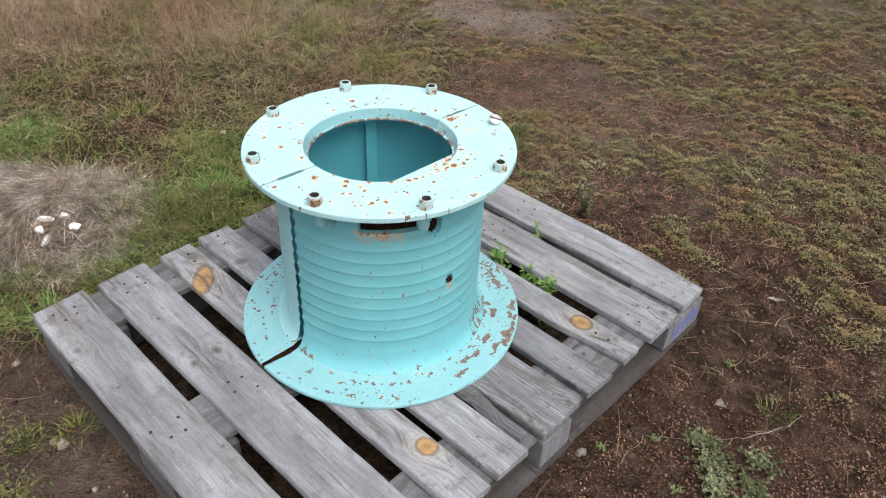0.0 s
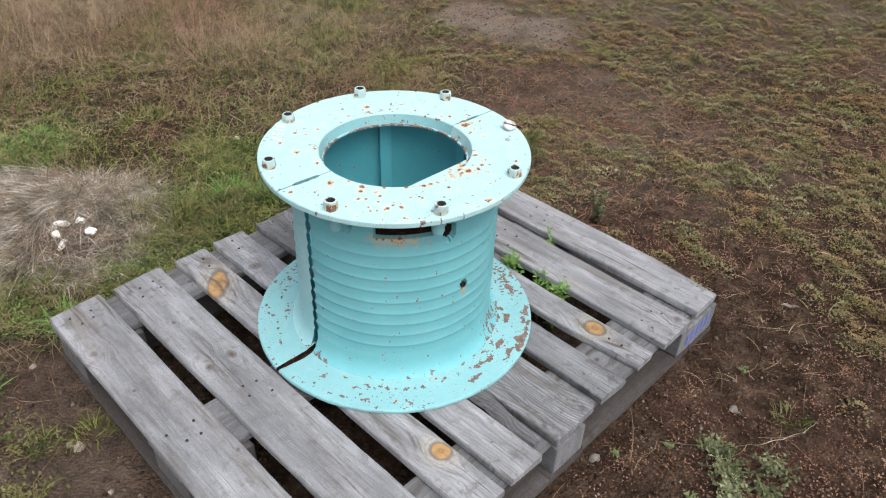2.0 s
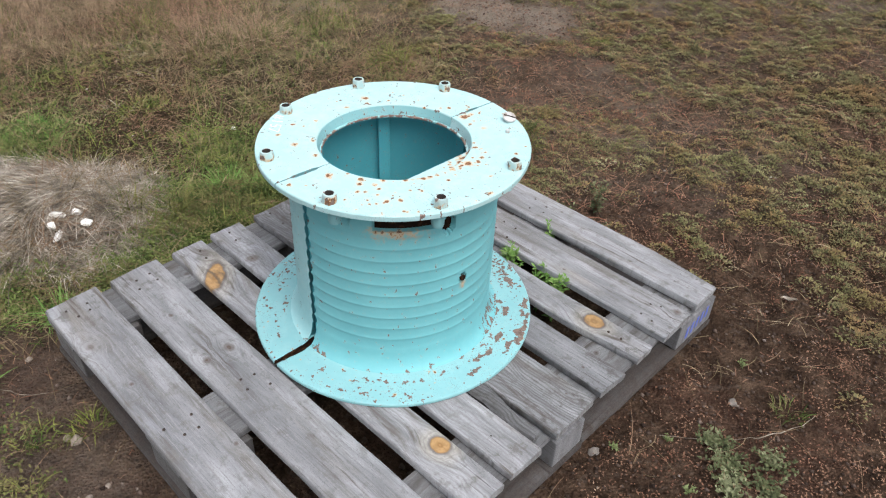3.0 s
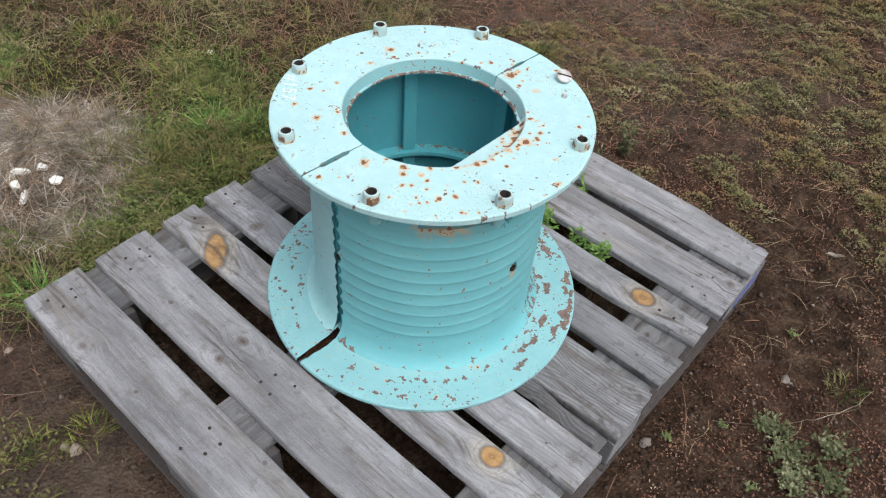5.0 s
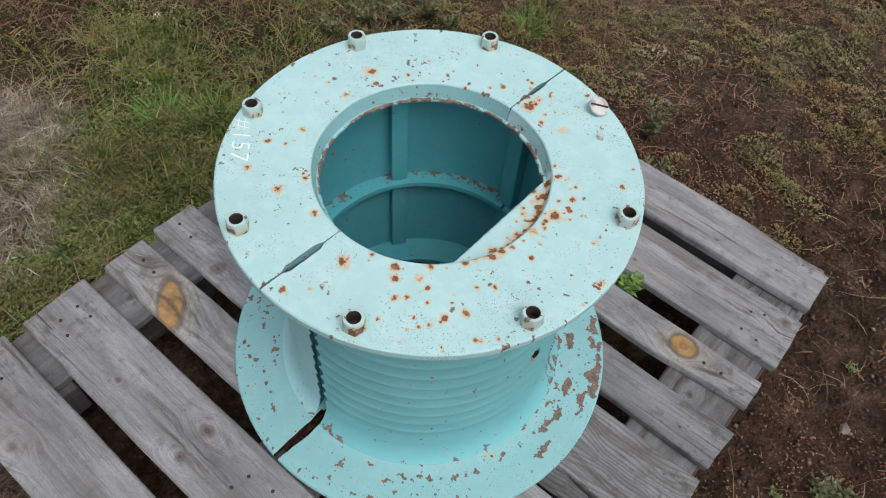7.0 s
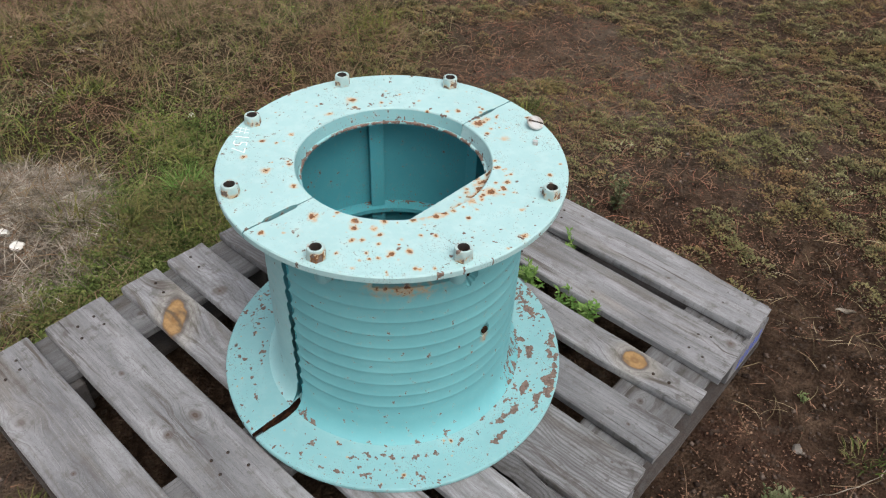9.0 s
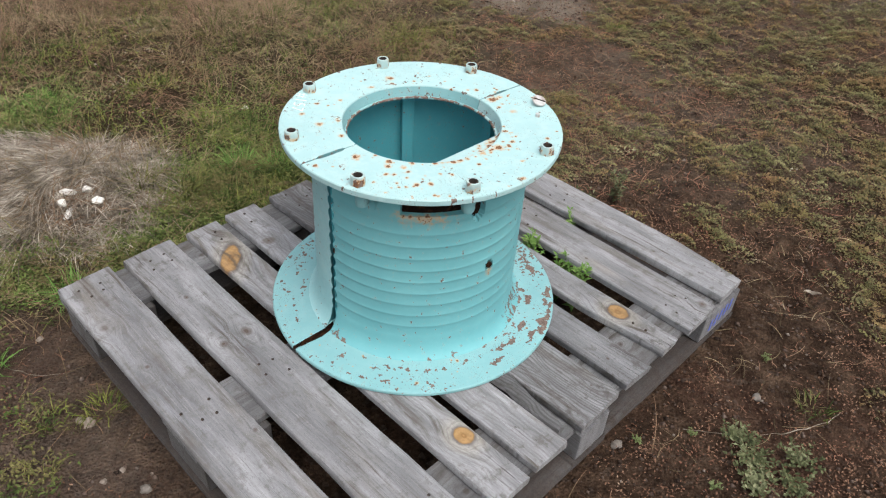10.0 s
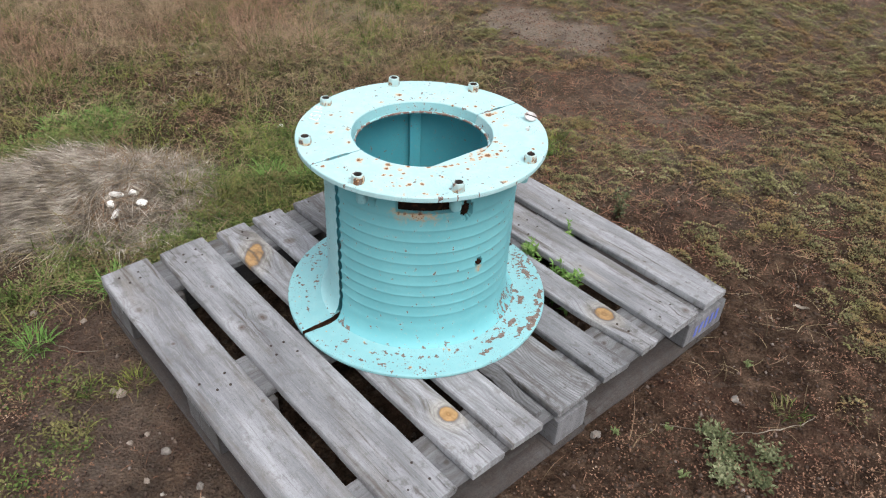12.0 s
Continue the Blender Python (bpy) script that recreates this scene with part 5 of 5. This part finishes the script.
def build_tall_grass():
    p = scatter(900, -2.6, 0.2, 2.1, 5.2, 0.9)
    s, d = aside(*p)
    stands = heaped(*p, ((-2.25, 0.47, 0.35), (-2.04, 0.65, 0.3), (-2.1, 1.0, 0.35), (-1.69, 1.44, 0.22), (-1.62, 1.25, 0.16), (-1.59, 0.37, 0.14), (-2.1, 1.4, 0.3), (-1.33, 1.29, 0.12)))
    back = np.clip((d - 2.9 + 0.35 * np.clip(-s - 0.2, 0, 1.2)) / 0.6, 0, 0.8) * np.clip((rough_field(*p, 1.5, 171) - 0.35) * 4, 0.05, 1)
    x, y = keep(*p, np.maximum(stands, back) * np.clip((0.05 - s) / 0.3, 0, 1))
    bx, by, q = spread(x, y, 70, 0.10)
    n = len(bx)
    high = np.repeat(rs.uniform(0.45, 1.1, len(x)), 70)
    lie = np.arctan2(by - np.repeat(y, 70), bx - np.repeat(x, 70)) + rs.normal(0, 0.9, n)
    me = strips("tall_dry_grass", bx, by, land(bx, by) - 0.004, high * rs.uniform(0.08, 0.30, n), rs.uniform(0.0007, 0.0016, n), lie, rs.uniform(0.5, 1.5, n), rs.uniform(0.4, 2.2, n), TAWNY, 3)
    stuff(me, "tall feathery tawny dry grass", "grass")


def build_straw():
    n = 21000
    r, a = 0.52 * np.sqrt(rs.uniform(0, 1, n)), rs.uniform(0, 6.3, n)
    x, y = MOUND[0] + r * np.cos(a) * 0.72, MOUND[1] + r * np.sin(a) * 0.80
    bare = np.hypot((x + 0.368) / 0.08, (y - 0.19) / 0.08) < 1
    on = (mound_height(x, y) > 0.012 + 0.02 * rough_field(x, y, 12, 187)) & clear_of_pallet(x, y, 0.04) & (~bare | (rs.uniform(0, 1, n) < 0.35))
    x, y, a = x[on], y[on], a[on]
    n = len(x)
    side, _ = aside(x, y)
    loose = np.clip((side - aside(*MOUND)[0] + 0.02) / 0.12, 0, 1)
    comb = -1.75 + 2.2 * (rough_field(x, y, 4.0, 181) - 0.5) + rs.normal(0, 0.42, n) + loose * rs.uniform(-2.6, 2.6, n)
    me = strips("straw_pile", x, y, land(x, y) + rs.uniform(0.0, 0.014, n), rs.uniform(0.04, 0.17, n) * (1.1 - 0.4 * loose), rs.uniform(0.0008, 0.0020, n), comb, rs.uniform(-0.05, 0.3, n), rs.uniform(0.2, 0.8, n), STRAW, 3)
    stuff(me, "heap of bleached grey straw and dead grass", "straw")


def pebble(name, label, at, size, material, seed, group="", chunky=False):
    bm = bmesh.new()
    bmesh.ops.create_icosphere(bm, subdivisions=3, radius=1.0)
    if chunky:
        # broken faces: the ball is sliced by a few planes
        rng = random.Random(seed)
        for k in range(9):
            way = Vector((rng.gauss(0, 1), rng.gauss(0, 1), rng.gauss(0, 1))).normalized()
            cut = rng.uniform(0.5, 0.8)
            for v in bm.verts:
                v.co -= way * max(0.0, v.co.dot(way) - cut)
    for v in bm.verts:
        p = v.co.copy()
        k = 1.25 if chunky else 1.0
        k += (0.1 if chunky else 0.42) * noise.noise(p * 1.3 + Vector((seed, 0, 0))) + 0.16 * noise.noise(p * 3.7 + Vector((0, seed, 0)))
        v.co = Vector((p.x * k * size[0], p.y * k * size[1], p.z * k * size[2]))
    ob = part(name, bm, material, None, "", pose(at[0], at[1], at[2], 0, 0, seed * 47), True)
    return tagged(ob, label, "stone", group)


def build_stones():
    white, grey, tan = stony("white_chalk", (0.52, 0.50, 0.46), (0.80, 0.79, 0.75)), stony("grey_stone", (0.09, 0.078, 0.068), (0.24, 0.215, 0.19)), stony("tan_stone", (0.15, 0.12, 0.095), (0.30, 0.25, 0.21))
    for n, (x, y, a, b, c) in enumerate(((-0.405, 0.188, 0.018, 0.010, 0.008), (-0.386, 0.160, 0.011, 0.012, 0.009), (-0.350, 0.158, 0.021, 0.009, 0.007), (-0.334, 0.233, 0.010, 0.014, 0.009), (-0.383, 0.228, 0.014, 0.010, 0.009))):
        z = float(land(np.array([x]), np.array([y]))[0])
        pebble("white_stone", "small white chalky stone lying on straw", (x, y, z + c * 0.9 + 0.008), (a, b, c), white, n + 1, "white stones on the straw", True)
    for n, (x, y, r, m, words) in enumerate(((0.265, -0.083, 0.0105, tan, "round tan stone half sunk in soil"), (0.244, -0.092, 0.0075, tan, "small tan stone in soil"), (1.026, 0.663, 0.010, grey, "grey stone beside the pallet"),
                                            (1.167, 0.998, 0.0095, grey, "tan stone lying on bare soil"), (0.411, -0.084, 0.0055, tan, "small pale pebble on soil"), (0.416, -0.123, 0.0055, tan, "small pale pebble on soil"),
                                            (0.480, -0.073, 0.009, grey, "rough grey stone on soil"), (0.603, -0.057, 0.007, grey, "small grey stone on soil"), (0.528, -0.134, 0.0055, tan, "small pale pebble on soil"), (0.634, -0.066, 0.005, tan, "small pale pebble on soil"), (-0.030, -0.062, 0.007, tan, "small tan stone in soil"), (-0.132, -0.148, 0.008, tan, "small tan stone in soil"), (-0.663, 0.882, 0.009, white, "small white stone lying in dry grass"))):
        z = float(land(np.array([x]), np.array([y]))[0])
        pebble("stone", words, (x, y, z + r * 0.35), (r * 1.15, r, r * 0.8), m, n + 11)
    twig((1.245, 0.947), (1.313, 1.101), 0.0022, "thin pale curved twig lying on soil")
    twig((1.10, 0.80), (1.245, 0.950), 0.0016, "thin brown twig lying on soil")
    twig((0.012, -0.144), (0.107, -0.064), 0.0016, "pale dry twig lying on soil")
    # one pale fallen leaf
    bm = bmesh.new()
    rows = []
    for k in range(7):
        t = k / 6
        w = 0.008 * math.sin(math.pi * (0.06 + 0.9 * t))
        rows.append([bm.verts.new((0.042 * t, j * w, 0.004 + 0.006 * t + 0.003 * abs(j) + 0.002 * math.sin(9 * t))) for j in (-1, 0, 1)])
    for a, b in zip(rows, rows[1:]):
        for j in range(2):
            bm.faces.new((a[j], a[j + 1], b[j + 1], b[j]))
    bmesh.ops.solidify(bm, geom=bm.faces[:], thickness=0.0006)
    ob = part("fallen_leaf", bm, STRAW, None, "", pose(1.085, 1.425, float(land(np.array([1.085]), np.array([1.425]))[0]) + 0.006, 0, 0, 20), True)
    tagged(ob, "pale dry fallen leaf on soil", "leaf")


def twig(a, b, r, label):
    curve = bmesh.new()
    rows = []
    for k in range(15):
        t = k / 14
        x, y = a[0] + (b[0] - a[0]) * t, a[1] + (b[1] - a[1]) * t
        bend = 0.022 * math.sin(math.pi * t) + 0.005 * noise.noise((t * 5, a[0] * 9, 0))
        x, y = x + bend * (b[1] - a[1]) * 4, y - bend * (b[0] - a[0]) * 4
        z = float(land(np.array([x]), np.array([y]))[0]) + 0.004
        rows.append([curve.verts.new((x + r * (1 - 0.5 * t) * math.cos(q) * 0.8, y + r * (1 - 0.5 * t) * math.cos(q) * 0.6, z + r * (1 - 0.5 * t) * math.sin(q))) for q in (0, 1.26, 2.5, 3.77, 5.03)])
    for p, q in zip(rows, rows[1:]):
        for j in range(5):
            curve.faces.new((p[j], p[(j + 1) % 5], q[(j + 1) % 5], q[j]))
    curve.faces.new(rows[0])
    curve.faces.new(rows[-1][::-1])
    return tagged(part("twig", curve, STRAW, None, "", None, True), label, "twig")


def sprig(name, label, x, y, stems, high, spread_out, leaf, material, z=None, category="weed", leaves=24, plump=1.0):
    """A single plant: stalks, each with its leaves in whorls to the top."""
    foot = float(land(np.array([x]), np.array([y]))[0]) if z is None else z
    plant = thing(name, label, category, pose(x, y, foot))
    for k in range(stems):
        a = 2 * math.pi * (k + rs.uniform(-0.3, 0.3)) / stems
        reach, top = spread_out * rs.uniform(0.4, 1.0), high * rs.uniform(0.65, 1.0)
        pts = [Vector((reach * math.cos(a) * t**1.3, reach * math.sin(a) * t**1.3, top * t)) for t in (0, 0.25, 0.5, 0.75, 1.0)]
        bm = bmesh.new()
        rows = [[bm.verts.new(p + Vector((0.0011 * (1.2 - t) * math.cos(q), 0.0011 * (1.2 - t) * math.sin(q), 0))) for q in (0, 2.1, 4.2)] for p, t in zip(pts, (0, 0.25, 0.5, 0.75, 1.0))]
        for p, q in zip(rows, rows[1:]):
            for j in range(3):
                bm.faces.new((p[j], p[(j + 1) % 3], q[(j + 1) % 3], q[j]))
        stalk = part("stalk", bm, REDLEAF if material is SAGE else material, plant)
        m = max(6, int(leaves * max(top, reach) / 0.1))
        t = np.sort(rs.uniform(0.12, 1.0, m))
        px = reach * math.cos(a) * t**1.3
        py = reach * math.sin(a) * t**1.3
        size = leaf * rs.uniform(0.6, 1.1, m) * (1.15 - 0.45 * t)
        me = kites("foliage", px, py, top * t, size, size * rs.uniform(0.28, 0.42, m) * plump, rs.uniform(0, 6.3, m), rs.uniform(0.0, 0.9, m), material)
        part("foliage", me, material, stalk)
    return plant


def tuft(x, y, n, high, material, label, wide=0.035, steep=0.7):
    """A single clump of grass."""
    foot = float(land(np.array([x]), np.array([y]))[0])
    n = int(n * 1.5)
    r, a = wide * np.sqrt(rs.uniform(0, 1, n)), rs.uniform(0, 6.3, n)
    me = strips("grass_tuft", r * np.cos(a), r * np.sin(a), np.zeros(n) - 0.002, high * rs.uniform(0.4, 1.0, n), rs.uniform(0.0013, 0.0028, n), a + rs.normal(0, 0.9, n), rs.uniform(steep, steep + 0.75, n), rs.uniform(0.4, 1.5, n), material, 3)
    ob = new("grass_tuft", me)
    ob.matrix_basis = pose(x, y, foot)
    return tagged(ob, label, "grass tuft")


def build_plants():
    sprig("leafy_weed", "fresh green leafy weed growing up through the pallet gap", 0.577, 0.912, 8, 0.178, 0.030, 0.030, FRESH, 0.0)
    sprig("leafy_weed", "fresh green leafy weed growing up through the pallet gap", 0.672, 0.912, 7, 0.160, 0.028, 0.028, FRESH, 0.0)
    sprig("leafy_weed", "fresh green leafy weed growing up through the pallet gap", 0.722, 0.912, 7, 0.158, 0.024, 0.028, FRESH, 0.0)
    sprig("leafy_weed", "small green weed growing up through the pallet gap", 0.575, 1.065, 6, 0.150, 0.018, 0.022, FRESH, 0.0)
    sprig("upright_weed", "upright pale green leafy weed behind the pallet", 0.52, 1.385, 6, 0.12, 0.030, 0.024, SAGE)
    sprig("upright_weed", "pale green leafy weed sprawling along the pallet edge", 0.70, 1.265, 9, 0.045, 0.06, 0.024, SAGE)
    sprig("upright_weed", "pale green leafy weed sprawling along the pallet edge", 0.47, 1.29, 8, 0.07, 0.05, 0.024, SAGE)
    sprig("upright_weed", "upright pale green leafy weed behind the pallet", 0.60, 1.29, 9, 0.055, 0.055, 0.024, SAGE)
    for x, y, high in ((-0.30, 1.15, 0.07), (-0.25, 1.23, 0.09), (-0.14, 1.36, 0.10), (-0.07, 1.36, 0.08), (-0.20, 1.30, 0.06)):
        sprig("upright_weed", "pale grey-green leafy weed on open ground", x, y, 8, high, 0.05, 0.022, SAGE)
    for n, (x, y, r) in enumerate(((1.24, 0.83, 0.07), (1.30, 0.90, 0.055), (1.19, 0.86, 0.05), (1.27, 0.77, 0.05), (1.32, 0.82, 0.05))):
        sprig("spreading_weed", "spreading grey-green leafy weed on bare soil", x, y, 13, 0.020, r, 0.0155, SAGE, leaves=44, plump=1.5)
    for x, y in ((1.12, 0.80), (1.218, 0.705), (1.05, 0.70), (1.13, 1.12)):
        sprig("seedling", "tiny green seedling in bare soil", x, y, 5, 0.016, 0.016, 0.012, SPROUT)
    tuft(-0.26, 0.73, 110, 0.10, FRESH, "bright green grass tuft beside the pallet")
    tuft(-0.34, 0.66, 120, 0.10, FRESH, "bright green grass tuft beside the straw heap")
    tuft(-1.02, 0.30, 150, 0.07, FRESH, "bright green grass tuft behind the straw heap")
    tuft(-1.10, 0.38, 130, 0.07, FRESH, "bright green grass tuft behind the straw heap")
    tuft(-0.96, 0.38, 110, 0.06, FRESH, "bright green grass tuft behind the straw heap")
    tuft(-0.10, 0.60, 90, 0.11, GREEN, "green grass tuft beside the pallet")
    tuft(-0.18, 0.50, 80, 0.09, GREEN, "green grass tuft beside the pallet")
    tuft(-0.30, 0.45, 90, 0.11, GREEN, "long green grass tuft beside the straw heap")
    tuft(-0.36, 0.36, 80, 0.10, GREEN, "long green grass tuft beside the straw heap")
    tuft(-0.10, 0.36, 60, 0.07, GREEN, "green grass tuft beside the pallet")
    tuft(-0.22, 0.74, 90, 0.12, GREEN, "green grass tuft beside the pallet")
    tuft(0.07, 1.60, 60, 0.09, GREEN, "bright green grass tuft behind the pallet")
    tuft(0.08, 1.50, 70, 0.08, FRESH, "bright yellow-green grass tuft behind the pallet")
    tuft(0.13, 1.54, 40, 0.07, GREEN, "green grass tuft behind the pallet")
    tuft(-0.26, 2.54, 70, 0.05, GREEN, "bright green grass tuft on open ground")
    tuft(-0.02, -0.18, 70, 0.075, FRESH, "sparse green grass tuft at the pallet corner")
    tuft(-0.12, 0.05, 70, 0.09, FRESH, "green grass tuft at the pallet corner")
    tuft(0.25, -0.048, 45, 0.05, GREEN, "sparse dark green grass tuft beside the pallet")
    tuft(0.20, -0.15, 35, 0.045, GREEN, "sparse green grass tuft in bare soil")
    tuft(0.34, -0.20, 24, 0.05, GREEN, "sparse green grass tuft in bare soil")
    tuft(-0.20, -0.16, 80, 0.09, GREEN, "pale green grass tuft on open ground")
    tuft(0.16, -0.26, 25, 0.035, GREEN, "sparse green grass tuft in bare soil")
    tuft(0.23, -0.12, 22, 0.035, GREEN, "sparse green grass tuft in bare soil")
    for x, y in ((-1.44, 0.65), (-1.38, 0.60), (-1.04, 0.73), (-0.98, 0.70), (-0.66, 0.74), (-0.72, 0.80), (-0.60, 0.80), (-1.46, 2.22), (-1.40, 2.15), (0.06, 1.56)):
        tuft(x, y, 80, 0.055, LIME, "bright yellow-green grass tuft among dry grass", 0.085, 0.3)
    for x, y in ((-1.06, 0.14), (-1.02, 0.26), (-1.04, 0.39), (-1.14, 0.25), (-0.95, 0.18)):
        tuft(x, y, 90, 0.05, FRESH, "fresh green grass tuft behind the straw heap", 0.075, 0.4)
    for x, y in ((-1.28, 0.87), (-1.24, 0.83), (-1.06, 0.63), (-1.52, 0.92)):
        tuft(x, y, 34, 0.11, STRAW, "bleached dead grass tuft in the green grass", 0.06, 0.0)
    tuft(1.27, 1.06, 36, 0.04, GREEN, "small green grass tuft in bare soil")


build_mats()
build_stems()
build_red_weeds()
build_crumbs()
build_grass()
build_tall_grass()
build_straw()
build_stones()
build_plants()
